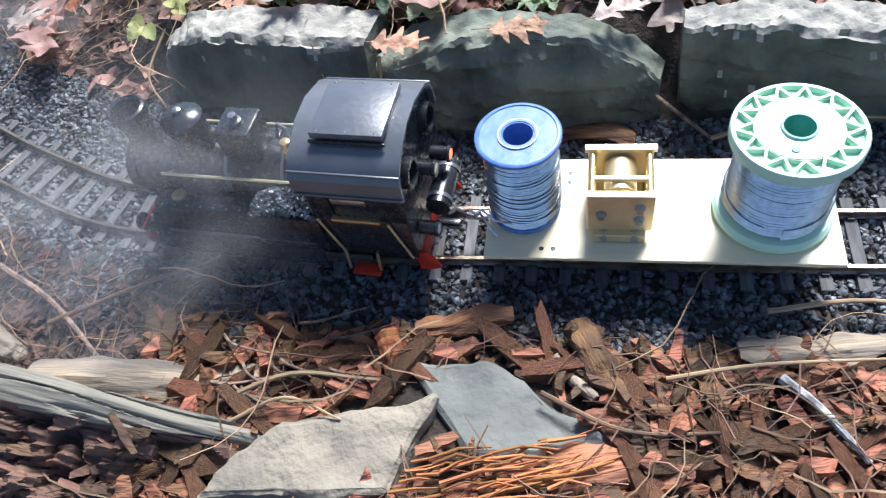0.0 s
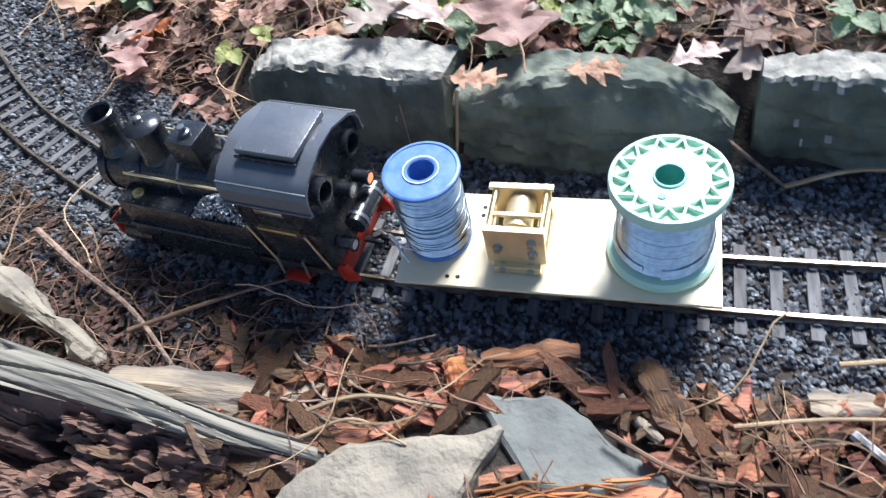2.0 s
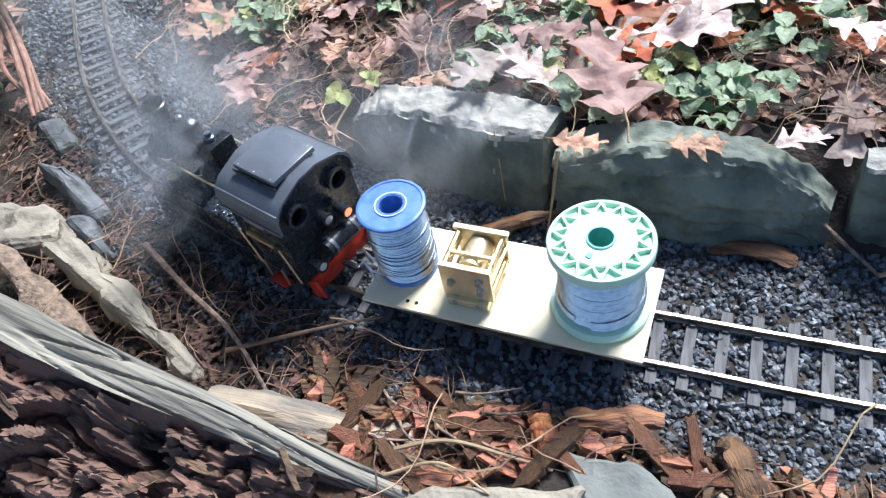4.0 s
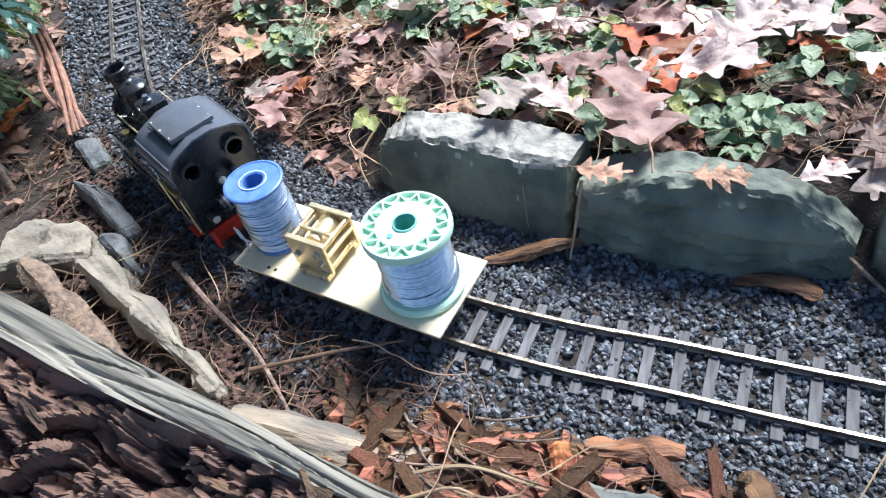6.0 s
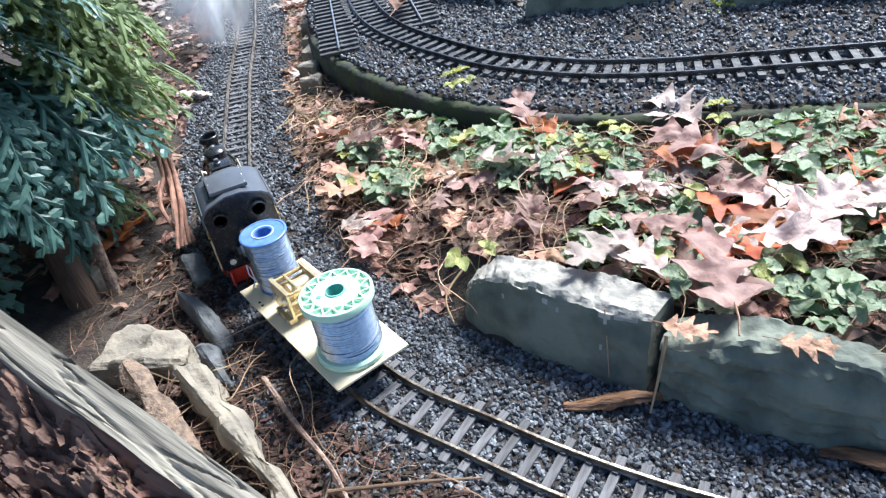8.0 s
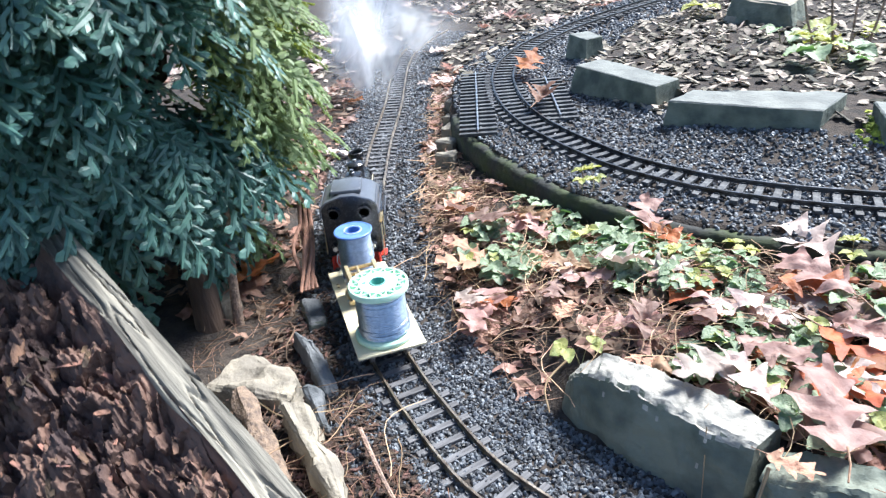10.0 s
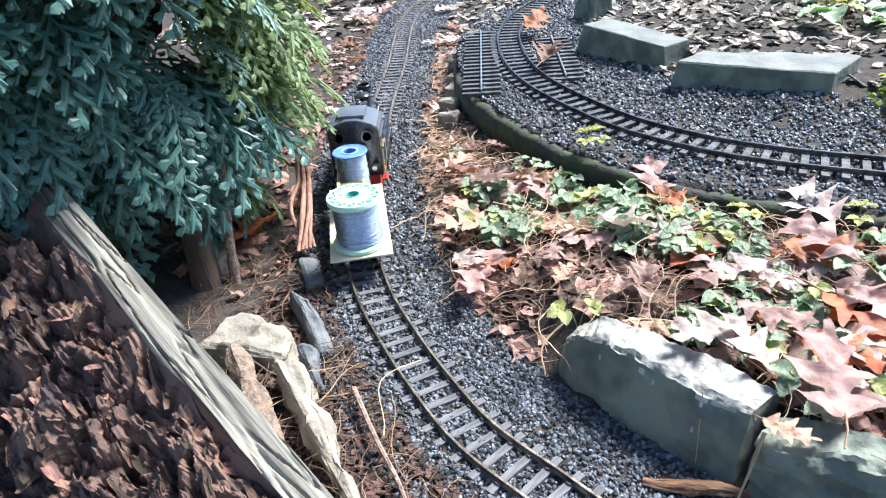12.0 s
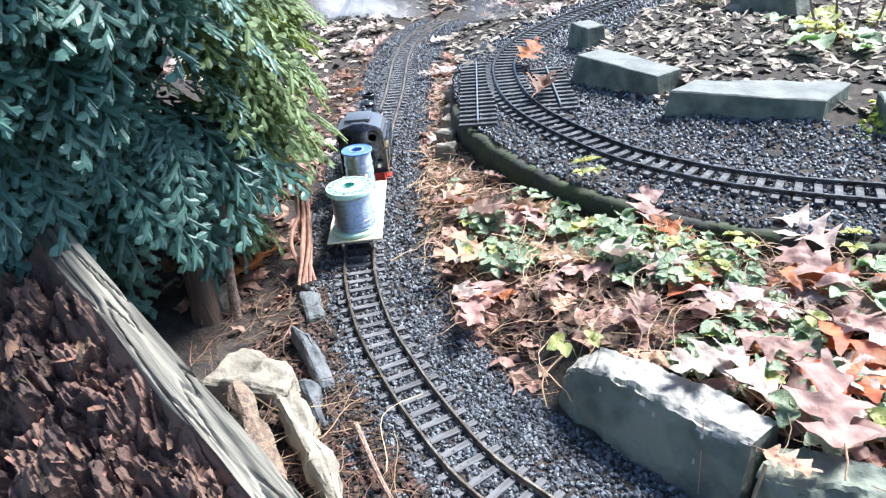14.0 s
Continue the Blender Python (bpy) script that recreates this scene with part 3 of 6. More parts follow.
    sand = P("sand_box", box((0.026, 0.026, 0.028), (0.008, 0, 0.104), 0.0015), M_BLACK)
    P("valve", lathe([(0.0048, 0), (0.0048, 0.003), (0.003, 0.004), (0.003, 0.008), (0, 0.0085)], 12, "Z", None, (0.007, 0.002, 0.118)), M_ROOF, sand)
    P("safety_valve", lathe([(0.005, 0), (0.005, 0.008), (0.0035, 0.010), (0.0035, 0.015), (0, 0.016)], 14, "Z", None, (-0.026, 0.006, 0.092)), M_BRASS, label="brass safety valve")
    P("steam_pipe", sweep([(-0.012, -0.006, 0.096), (-0.016, -0.008, 0.108), (-0.024, -0.004, 0.108), (-0.028, 0.004, 0.100)], 0.0014, 8), M_ROOF)
    for side in (-1, 1):
        P("handrail", rod((-0.040, side * 0.026, 0.088), (0.070, side * 0.026, 0.088), 0.0011, None, 8), M_BRASS_PALE, label="thin polished handrail")
        for x in (-0.03, 0.02, 0.066):
            P("handrail_post", rod((x, side * 0.020, 0.084), (x, side * 0.026, 0.088), 0.0009, None, 6), M_STEEL)
    # tanks and bunker
    for side in (-1, 1):
        tank = P("side_tank", box((0.074, 0.024, 0.034), (0.044, side * 0.029, 0.051), 0.0015), M_BLACK)
        for k in range(7):
            P("rivet", lathe([(0.0010, 0), (0.0007, 0.0006), (0, 0.0008)], 6, "Z", None, (0.012 + k * 0.0105, side * 0.0385, 0.068)), M_ROOF, tank)
        P("filler_cap", lathe([(0.0055, 0), (0.0055, 0.002), (0.0045, 0.003), (0, 0.003)], 16, "Z", None, (0.064, side * 0.030, 0.068)), M_BRASS if side > 0 else M_ROOF, tank, "round brass filler cap" if side > 0 else "")
        bunker = P("coal_bunker", box((0.056, 0.026, 0.034), (-0.022, side * 0.030, 0.051), 0.0015), M_BLACK)
    poses = []
    for k in range(620):
        x, y = rng.uniform(-0.047, 0.004), rng.uniform(0.019, 0.0415)
        top = 0.068 + 0.013 * (1 - abs((x + 0.0215) / 0.027) ** 2) * (1 - abs((y - 0.030) / 0.014) ** 2)
        r = rng.uniform(0.0011, 0.0022)
        poses.append((int(rng.integers(6)), turn_matrix((x, y, top - rng.uniform(0, 0.002)), r, tilt=1.5)))
    coal = scatter("coal_load", STONES, poses, M_COAL)
    coal.parent = loco
    tagged(coal, "small lumps of shiny coal", kind="stuff")
    for side in (-1, 1):
        P("tank_skirt", box((0.122, 0.002, 0.030), (0.021, side * 0.0412, 0.0265), 0.0005), M_BLACK)
        P("tank_lip", box((0.122, 0.0016, 0.0016), (0.021, side * 0.0424, 0.0408), 0.0003), M_ROOF)
        P("sandpipe", sweep([(0.104, side * 0.030, 0.040), (0.108, side * 0.034, 0.026), (0.104, side * 0.034, 0.010)], 0.0013, 6), M_BRASS)
    for k in range(9):
        P("tank_rivet", lathe([(0.0010, 0), (0.0007, 0.0006), (0, 0.0008)], 6, "Z", None, (-0.030 + k * 0.011, -0.0388, 0.0682)), M_ROOF)
    # cab
    x0, x1, W = -0.115, -0.051, 0.041
    prof = [(-W - 0.003, 0.101), (-W - 0.0025, 0.114), (-0.040, 0.1205), (-0.033, 0.126), (-0.010, 0.1335), (0.010, 0.1335), (0.033, 0.126), (0.040, 0.1205), (W + 0.0025, 0.114), (W + 0.003, 0.101)]
    roof = bmesh.new()
    outer = [[roof.verts.new((x, y, z)) for y, z in prof] for x in (x0 - 0.004, x1 + 0.006)]
    inner = [[roof.verts.new((x, y * 0.96, z - 0.0018)) for y, z in prof] for x in (x0 - 0.004, x1 + 0.006)]
    n = len(prof)
    for k in range(n - 1):
        roof.faces.new((outer[0][k], outer[0][k + 1], outer[1][k + 1], outer[1][k]))
        roof.faces.new((inner[0][k], inner[1][k], inner[1][k + 1], inner[0][k + 1]))
        for e in (0, 1):
            roof.faces.new((outer[e][k], inner[e][k], inner[e][k + 1], outer[e][k + 1]))
    for k in (0, n - 1):
        roof.faces.new((outer[0][k], outer[1][k], inner[1][k], inner[0][k]))
    roof_ob = P("cab_roof", roof, M_ROOF, label="black rounded cab roof", smooth=25)
    hatch = P("roof_hatch", box((0.048, 0.046, 0.005), (-0.084, 0.002, 0.1355), 0.0008), M_ROOF, roof_ob)
    P("hatch_rail", box((0.050, 0.0016, 0.0024), (-0.084, 0.0262, 0.1318), 0.0004), M_BLACK, roof_ob)
    for side in (-1, 1):
        P("eave_strip", box((0.074, 0.0014, 0.002), (-0.082, side * (W + 0.0036), 0.1015), 0.0003), M_ROOF, roof_ob)
        P("gutter_bead", box((0.074, 0.0014, 0.0016), (-0.082, side * 0.0412, 0.1196), 0.0003), M_ROOF, roof_ob)
        for k in range(3):
            P("rivet", lathe([(0.0010, 0), (0, 0.0008)], 6, "Z", None, (-0.103 + k * 0.019, side * 0.021 + 0.002, 0.1379)), M_STEEL, roof_ob)
        # side sheet with its window opening, butted from four plates
        y = side * W
        P("cab_side", box((x1 - x0, 0.002, 0.040), ((x0 + x1) / 2, y, 0.054), 0.0004), M_BLACK)
        P("cab_upper_side", box((x1 - x0 - 0.032, 0.002, 0.040), ((x0 + x1) / 2 + 0.001, y, 0.0945), 0.0004), M_BLACK)
        P("slot_plate", box((0.024, 0.0012, 0.005), ((x0 + x1) / 2 + 0.004, y + side * 0.0016, 0.094), 0.0003), M_STEEL, label="small bright slot plate")
        P("cab_pillar", box((0.018, 0.002, 0.041), (x0 + 0.009, y, 0.0945), 0.0004), M_BLACK)
        P("cab_pillar", box((0.014, 0.002, 0.041), (x1 - 0.007, y, 0.0945), 0.0004), M_BLACK)
        P("window_trim", box((0.034, 0.005, 0.003), ((x0 + x1) / 2 + 0.003, y + side * 0.002, 0.0755), 0.0006), M_BRASS, label="brass window ledge")
        for x in (-0.106, -0.056):
            P("grab_rail", rod((x - 0.006, y + side * 0.003, 0.036), (x + 0.004, y + side * 0.003, 0.074), 0.0009, None, 8), M_BRASS_PALE)

    def end_plate(x, holes):
        """A cab end sheet under the roof, with round windows cut through."""
        bm = bmesh.new()
        loop = [(-W, 0.034)] + [(yy * 0.955, zz - 0.001) for yy, zz in prof[1:-1]] + [(W, 0.034)]
        ring = [bm.verts.new((x, yy, zz)) for yy, zz in loop]
        edges = [bm.edges.new((a, b)) for a, b in zip(ring, ring[1:] + ring[:1])]
        for hy, hz, hr in holes:
            c = [bm.verts.new((x, hy + hr * math.cos(a), hz + hr * math.sin(a))) for a in np.arange(20) * math.pi / 10]
            edges += [bm.edges.new((a, b)) for a, b in zip(c, c[1:] + c[:1])]
        bmesh.ops.triangle_fill(bm, edges=edges, use_beauty=True, use_dissolve=False)
        gone = [f for f in bm.faces if any(math.hypot(f.calc_center_median().y - hy, f.calc_center_median().z - hz) < hr * 0.9 for hy, hz, hr in holes)]
        bmesh.ops.delete(bm, geom=gone, context="FACES")
        got = bmesh.ops.extrude_face_region(bm, geom=list(bm.faces))
        for v in got["geom"]:
            if isinstance(v, bmesh.types.BMVert):
                v.co.x += 0.0018
        return P("cab_end", bm, M_BLACK, smooth=20)

    holes = [(-0.023, 0.105, 0.0085), (0.024, 0.105, 0.0085)]
    back_plate = end_plate(x0, holes)
    end_plate(x1, holes)
    for hy, hz, hr in holes:
        P("window_rim", lathe([(hr, 0.0), (hr + 0.002, 0.0), (hr + 0.002, -0.006), (hr - 0.0005, -0.006), (hr - 0.0005, 0.0)], 24, "X", None, (x0, hy, hz)), M_BLACK, back_plate, "black round window rim")
    # lamps and tank on the back
    lamps = [((x0 - 0.006, 0.004, 0.086), 0), ((x0 - 0.012, -0.012, 0.083), 1), ((x0 - 0.008, 0.028, 0.052), 0), ((x0 - 0.008, -0.030, 0.052), 0)]
    for (x, y, z), red in lamps:
        body = P("lamp", lathe([(0, 0.008), (0.005, 0.007), (0.005, -0.004), (0.0058, -0.005), (0.0058, -0.007), (0.0048, -0.007), (0, -0.0055)], 18, "X", None, (x, y, z)), M_BLACK)
        P("lens", lathe([(0, -0.0072), (0.0035, -0.0070), (0.0047, -0.0064), (0.0047, -0.0058), (0, -0.0056)], 18, "X", None, (x, y, z)), M_LAMP_RED if red else M_LENS, body, "glowing red lens" if red else "pale round lens")
    P("air_tank", rod((x0 - 0.013, -0.020, 0.062), (x0 - 0.013, 0.018, 0.062), 0.0085, None, 24), M_BLACK)
    for y in (-0.014, 0.012):
        P("tank_strap", lathe([(0.0085, -0.0015), (0.0091, -0.0015), (0.0091, 0.0015), (0.0085, 0.0015)], 24, "Y", None, (x0 - 0.013, y, 0.062)), M_ROOF)
    for side in (-1, 1):
        P("rear_guard", box((0.014, 0.003, 0.020), (x0 - 0.002, side * 0.036, 0.022), 0.001, pose(0, 0, 0, 0, 22, 0)), M_RED, label="red rear guard plate")
    P("coupler", box((0.018, 0.006, 0.004), (x0 - 0.010, 0, 0.020), 0.001), M_BLACK)
    P("front_lamp", lathe([(0, -0.006), (0.006, -0.006), (0.006, 0.006), (0.005, 0.0065), (0, 0.005)], 18, "X", None, (0.116, 0.0, 0.042)), M_BLACK)
    for side in (-1, 1):
        P("buffer", lathe([(0.003, 0), (0.003, 0.008), (0.007, 0.008), (0.007, 0.010), (0, 0.011)], 16, "X", None, (0.115, side * 0.026, 0.024)), M_BLACK)
    return loco


def wire_winding(radius, z0, z1, wire, mat, name, parent, wobble):
    """Wire wound round a core: one helix with loose turns."""
    turns = int((z1 - z0) / (wire * 2.05))
    pts = []
    for i in range(turns * 20 + 1):
        a = 2 * math.pi * i / 20
        u = i / (turns * 20)
        z = z0 + (z1 - z0) * u + wobble * wire * noise.noise((a * 0.6, 2.0, radius * 50))
        r = radius + wobble * 0.5 * wire * noise.noise((a * 0.31, 5.0, radius * 70))
        pts.append((r * math.cos(a), r * math.sin(a), z))
    ob = part(name, sweep(pts, wire, 5), mat, parent, "bright tin wire wound on the core", 60)
    return ob


def make_spool_blue():
    spool = tagged(new("solder_spool"), "blue plastic spool wound with silver wire on the wagon", "wire spool")
    part("core", lathe([(0.0105, 0.003), (0.0215, 0.003), (0.0215, 0.071), (0.0105, 0.071)], 40), M_SOLDER_DULL, spool, "", 40)
    for name, z, k in (("top_flange", 0.0715, 1.0), ("bottom_flange", 0.0, 0.9)):
        part(name, lathe([(0.0100, z), (0.0265 * k, z), (0.0275 * k, z + 0.0006), (0.0275 * k, z + 0.0026), (0.0265 * k, z + 0.0034), (0.0250 * k, z + 0.0034), (0.0244 * k, z + 0.0026), (0.0122, z + 0.0026), (0.0120, z + 0.0036), (0.0105, z + 0.0036), (0.0100, z + 0.003)], 48), M_BLUE, spool, "", 40)
    part("hub_rim", lathe([(0.0098, 0.0712), (0.0122, 0.0752), (0.0128, 0.0752), (0.0128, 0.0744), (0.0122, 0.0740)], 40), M_LABEL, spool, "worn pale rim round the hole", 40)
    part("hub_sleeve", lathe([(0.0101, 0.001), (0.0101, 0.0745), (0.0096, 0.0745), (0.0096, 0.001)], 32), M_BLUE, spool, "", 40)
    wire_winding(0.0234, 0.0042, 0.0700, 0.0009, M_SOLDER, "winding", spool, 0.9)
    for k in range(9):
        a, tilt = rng.uniform(0, 6.28), rng.uniform(-0.16, 0.16)
        z = rng.uniform(0.012, 0.060)
        pts = [(0.0248 * math.cos(b), 0.0248 * math.sin(b), z + 0.0248 * tilt * math.sin(b + a)) for b in np.linspace(0, 5.6, 40)]
        part("loose_turn", sweep(pts, 0.0008, 5), M_SOLDER, spool, "", 60)
    part("loose_end", sweep([(0.015, 0.020, 0.012), (0.026, 0.020, 0.020), (0.033, 0.014, 0.028), (0.034, 0.010, 0.020), (0.030, 0.012, 0.006), (0.026, 0.020, 0.002)], 0.0009, 6), M_SOLDER, spool, "", 60)
    return spool


def make_spool_green():
    spool = tagged(new("solder_spool"), "mint green plastic spool of silver wire on the wagon", "wire spool")
    R = 0.0375
    part("core", lathe([(0.0090, 0.004), (0.0292, 0.006), (0.0292, 0.068), (0.0090, 0.068)], 40), M_SOLDER_DULL, spool, "", 40)
    part("bottom_flange", lathe([(0.0088, 0), (R - 0.002, 0), (R, 0.002), (R, 0.006), (R - 0.002, 0.008), (0.0088, 0.008)], 56), M_GREEN, spool, "", 40)
    top = part("top_flange", lathe([(0.0088, 0.0680), (R - 0.001, 0.0680), (R, 0.069), (R, 0.0755), (R - 0.0008, 0.0765), (R - 0.0028, 0.0765), (R - 0.0032, 0.0728), (0.0246, 0.0728), (0.0246, 0.0765), (0.0088, 0.0765)], 56), M_GREEN, spool, "", 40)
    ribs = 14
    for k in range(ribs):
        a = 2 * math.pi * k / ribs
        for d in (-1, 1):
            b = a + d * math.pi / ribs
            p0 = Vector((0.0242 * math.cos(a), 0.0242 * math.sin(a), 0.0738))
            p1 = Vector(((R - 0.003) * math.cos(b), (R - 0.003) * math.sin(b), 0.0738))
            v = p1 - p0
            part("rib", box((v.length, 0.0016, 0.0055), (p0 + p1) / 2, 0, Matrix.Rotation(math.atan2(v.y, v.x), 4, "Z")), M_GREEN, top)
    part("label_disc", lathe([(0.0104, 0.0766), (0.0240, 0.0766), (0.0240, 0.0770), (0.0104, 0.0770)], 48), M_LABEL, spool, "white round paper label", 40)
    part("hub_sleeve", lathe([(0.0088, 0.001), (0.0088, 0.0785), (0.0100, 0.0785), (0.0104, 0.0772), (0.0104, 0.001)], 32), M_HOLE_SHADE, spool, "", 40)
    # a disc on the label, coloured dark like the inside of a hole
    part("drive_hole", lathe([(0, 0.0771), (0.0026, 0.0771), (0.0026, 0.0778), (0, 0.0778)], 16, "Z", None, (0.0165, -0.004, 0)), M_HOLE_SHADE, spool, "small dark green hole", 40)
    wire_winding(0.0304, 0.0085, 0.0675, 0.0013, M_SOLDER, "winding", spool, 0.35)
    for k in range(4):
        a, tilt = rng.uniform(0, 6.28), rng.uniform(-0.12, 0.12)
        z = rng.uniform(0.012, 0.022)
        pts = [(0.0322 * math.cos(b), 0.0322 * math.sin(b), z + 0.0322 * tilt * math.sin(b + a)) for b in np.linspace(0, 5.9, 44)]
        part("loose_turn", sweep(pts, 0.0012, 5), M_SOLDER, spool, "", 60)
    return spool


def make_gearbox():
    g = tagged(new("brass_gearbox"), "open brass gear frame with pillars and bolts standing on the wagon", "gearbox")
    part("front_plate", box((0.042, 0.003, 0.034), (0, 0.020, 0.026), 0.0005), M_BRASS_PALE, g)
    part("back_plate", box((0.042, 0.003, 0.034), (0, -0.020, 0.026), 0.0005), M_BRASS_PALE, g)
    part("base_plate", box((0.036, 0.040, 0.003), (0, 0, 0.0105), 0.0005), M_BRASS_PALE, g)
    part("foot", box((0.034, 0.010, 0.007), (0, 0.021, 0.0055), 0.0006), M_BRASS_PALE, g)
    part("foot", box((0.034, 0.010, 0.007), (0, -0.021, 0.0055), 0.0006), M_BRASS_PALE, g)
    for x in (-0.018, 0.018):
        for z in (0.040, 0.014):
            part("pillar", rod((x, -0.019, z), (x, 0.019, z), 0.0026, None, 14), M_BRASS, g, "", 40)
    part("top_strip", box((0.042, 0.005, 0.003), (0, 0.019, 0.0435), 0.0004), M_BRASS_PALE, g)
    part("top_strip", box((0.046, 0.005, 0.003), (0, -0.020, 0.0435), 0.0004), M_BRASS_PALE, g)
    part("top_strip", box((0.036, 0.003, 0.003), (0, 0.004, 0.0415), 0.0004), M_BRASS_PALE, g)
    part("drum", rod((0.000, -0.016, 0.030), (0.000, 0.010, 0.030), 0.0105, None, 28), M_BRASS_PALE, g, "", 40)
    part("side_bar", box((0.003, 0.038, 0.004), (0.0195, 0, 0.030), 0.0004), M_BRASS_PALE, g)
    part("side_bar", box((0.003, 0.038, 0.004), (-0.0195, 0, 0.030), 0.0004), M_BRASS_PALE, g)
    for x, z in ((0.012, 0.027), (-0.012, 0.034), (-0.012, 0.022), (0.010, 0.0065), (-0.010, 0.0065)):
        b = part("bolt", rod((x, 0.0215, z), (x, 0.0255 if z > 0.01 else 0.0275, z), 0.0026, None, 6), M_STEEL, g, "hexagonal steel bolt")
        part("washer", rod((x, 0.0215, z), (x, 0.0224, z), 0.0036, None, 16), M_STEEL, b, "", 40)
    return g


def make_wagon():
    """The flat wagon carries its load as things of their own, keyed with it."""
    wagon = tagged(new("flat_wagon"), "flat wagon with a pale board deck carrying spools", "wagon")
    part("deck", box((0.228, 0.087, 0.003), (0, 0, 0.0315), 0.0005), M_BOARD, wagon, "pale cream board")
    for side in (-1, 1):
        part("sole_bar", box((0.200, 0.005, 0.010), (0, side * 0.024, 0.0248), 0.0006), M_BLACK, wagon)
    for x in (-0.068, 0.068):
        bogie = part("axle_box", box((0.030, 0.050, 0.008), (x, 0, 0.017), 0.001), M_BLACK, wagon)
        for d in (-0.011, 0.011):
            part("axle", rod((x + d, -0.024, 0.0105), (x + d, 0.024, 0.0105), 0.0018, None, 10), M_STEEL, wagon)
            for side in (-1, 1):
                w = part("wheel", lathe([(0, -0.002), (0.0118, -0.002), (0.0118, -0.0008), (0.0103, -0.0004), (0.0103, 0.003), (0, 0.003)] if side > 0 else [(0, 0.002), (0.0118, 0.002), (0.0118, 0.0008), (0.0103, 0.0004), (0.0103, -0.003), (0, -0.003)], 24, "Y", None, (x + d, side * 0.0226, 0.0105)), M_STEEL, wagon, "", 40)
    for x in (0.122,):
        part("coupler", box((0.020, 0.007, 0.004), (x, 0, 0.022), 0.001), M_STEEL, wagon, "pale metal coupler")
    for x, y in ((0.075, 0.036), (0.067, 0.036), (0.058, -0.022), (0.058, -0.030)):
        part("screw_hole", lathe([(0, 0.0331), (0.0017, 0.0331), (0.0017, 0.0334), (0, 0.0334)], 12, "Z", None, (x, y, 0)), M_BLACK, wagon, "dark screw hole")
    return wagon


LOCO, WAGON = make_locomotive(), make_wagon()
BLUE_SPOOL, GREEN_SPOOL, GEARBOX = make_spool_blue(), make_spool_green(), make_gearbox()
LINK = tagged(new("coupling_chain"), "pale metal coupling links between wagon and locomotive", "coupling")
part("link", sweep([(-0.012, 0, 0), (-0.006, 0.003, 0.001), (0.0, 0.0, 0.001), (0.006, -0.003, 0.001), (0.012, 0, 0)], 0.0018, 8), M_STEEL, LINK, "", 40)
part("hook", sweep([(-0.008, 0.004, 0.0), (-0.010, 0.006, 0.006), (-0.006, 0.005, 0.010), (-0.002, 0.003, 0.006)], 0.0013, 8), M_STEEL, LINK, "", 40)

# the stock is a little under the scale of its drawing
STOCK = 0.972
for thing in (LOCO, WAGON, BLUE_SPOOL, GREEN_SPOOL, GEARBOX, LINK):
    for piece in thing.children_recursive:
        piece.data.transform(Matrix.Scale(STOCK, 4))

# where the wagon's back end stands on the line, by time
BACK_END = [(0, 0.905), (0.5, 0.9368), (1, 0.9664), (1.5, 0.9951), (2, 1.0188), (2.5, 1.0395), (3, 1.0635), (3.5, 1.0915), (4, 1.1245), (4.5, 1.162), (5, 1.2025), (5.5, 1.2461), (6, 1.2916), (6.5, 1.337), (7, 1.3848), (7.5, 1.432), (8, 1.4799), (8.5, 1.5282), (9, 1.576), (9.5, 1.6205), (10, 1.657), (10.5, 1.6895), (11, 1.721), (11.5, 1.7538), (12, 1.789), (12.5, 1.8246), (13, 1.8603), (13.5, 1.8984), (14, 1.938)]


def on_line(s, half):
    """The pose of a vehicle whose wheels stand half a wheelbase before and behind s."""
    a, b = MAIN.at(s - half), MAIN.at(s + half)
    d = b - a
    m = (a + b) / 2
    return pose(m[0], m[1], 0.0006, 0, 0, math.degrees(math.atan2(d[1], d[0])))


def motions():
    K = STOCK
    wagon_rows = [(t, on_line(s + 0.114 * K, 0.068 * K)) for t, s in BACK_END]
    walk(WAGON, wagon_rows)
    walk(BLUE_SPOOL, [(t, m @ pose(0.088 * K, 0.0, 0.0332 * K, 0, 0, 20)) for t, m in wagon_rows])
    walk(GEARBOX, [(t, m @ pose(0.024 * K, 0.004, 0.0322 * K)) for t, m in wagon_rows])
    walk(GREEN_SPOOL, [(t, m @ pose(-0.074 * K, 0.0, 0.0332 * K, 0, 0, 90)) for t, m in wagon_rows])
    walk(LOCO, [(t, on_line(s + 0.384 * K, 0.066 * K)) for t, s in BACK_END])
    walk(LINK, [(t, on_line(s + 0.248 * K, 0.012) @ pose(0, 0, 0.024 * K)) for t, s in BACK_END])
    for puff, rows in PUFFS:
        walk(puff, [(t, pose(x, y, z)) for t, x, y, z in rows])


# ---- stump with a weathered spur ----
def leafy(m, colour, amount):
    """Lets light through a thin leaf."""
    nt = m.node_tree
    p = nt.nodes["Principled BSDF"]
    tr = nt.nodes.new("ShaderNodeBsdfTranslucent")
    tr.inputs[0].default_value = (*colour, 1)
    mix = nt.nodes.new("ShaderNodeMixShader")
    mix.inputs[0].default_value = amount
    out = nt.nodes["Material Output"]
    nt.links.new(p.outputs[0], mix.inputs[1])
    nt.links.new(tr.outputs[0], mix.inputs[2])
    nt.links.new(mix.outputs[0], out.inputs[0])
    return m


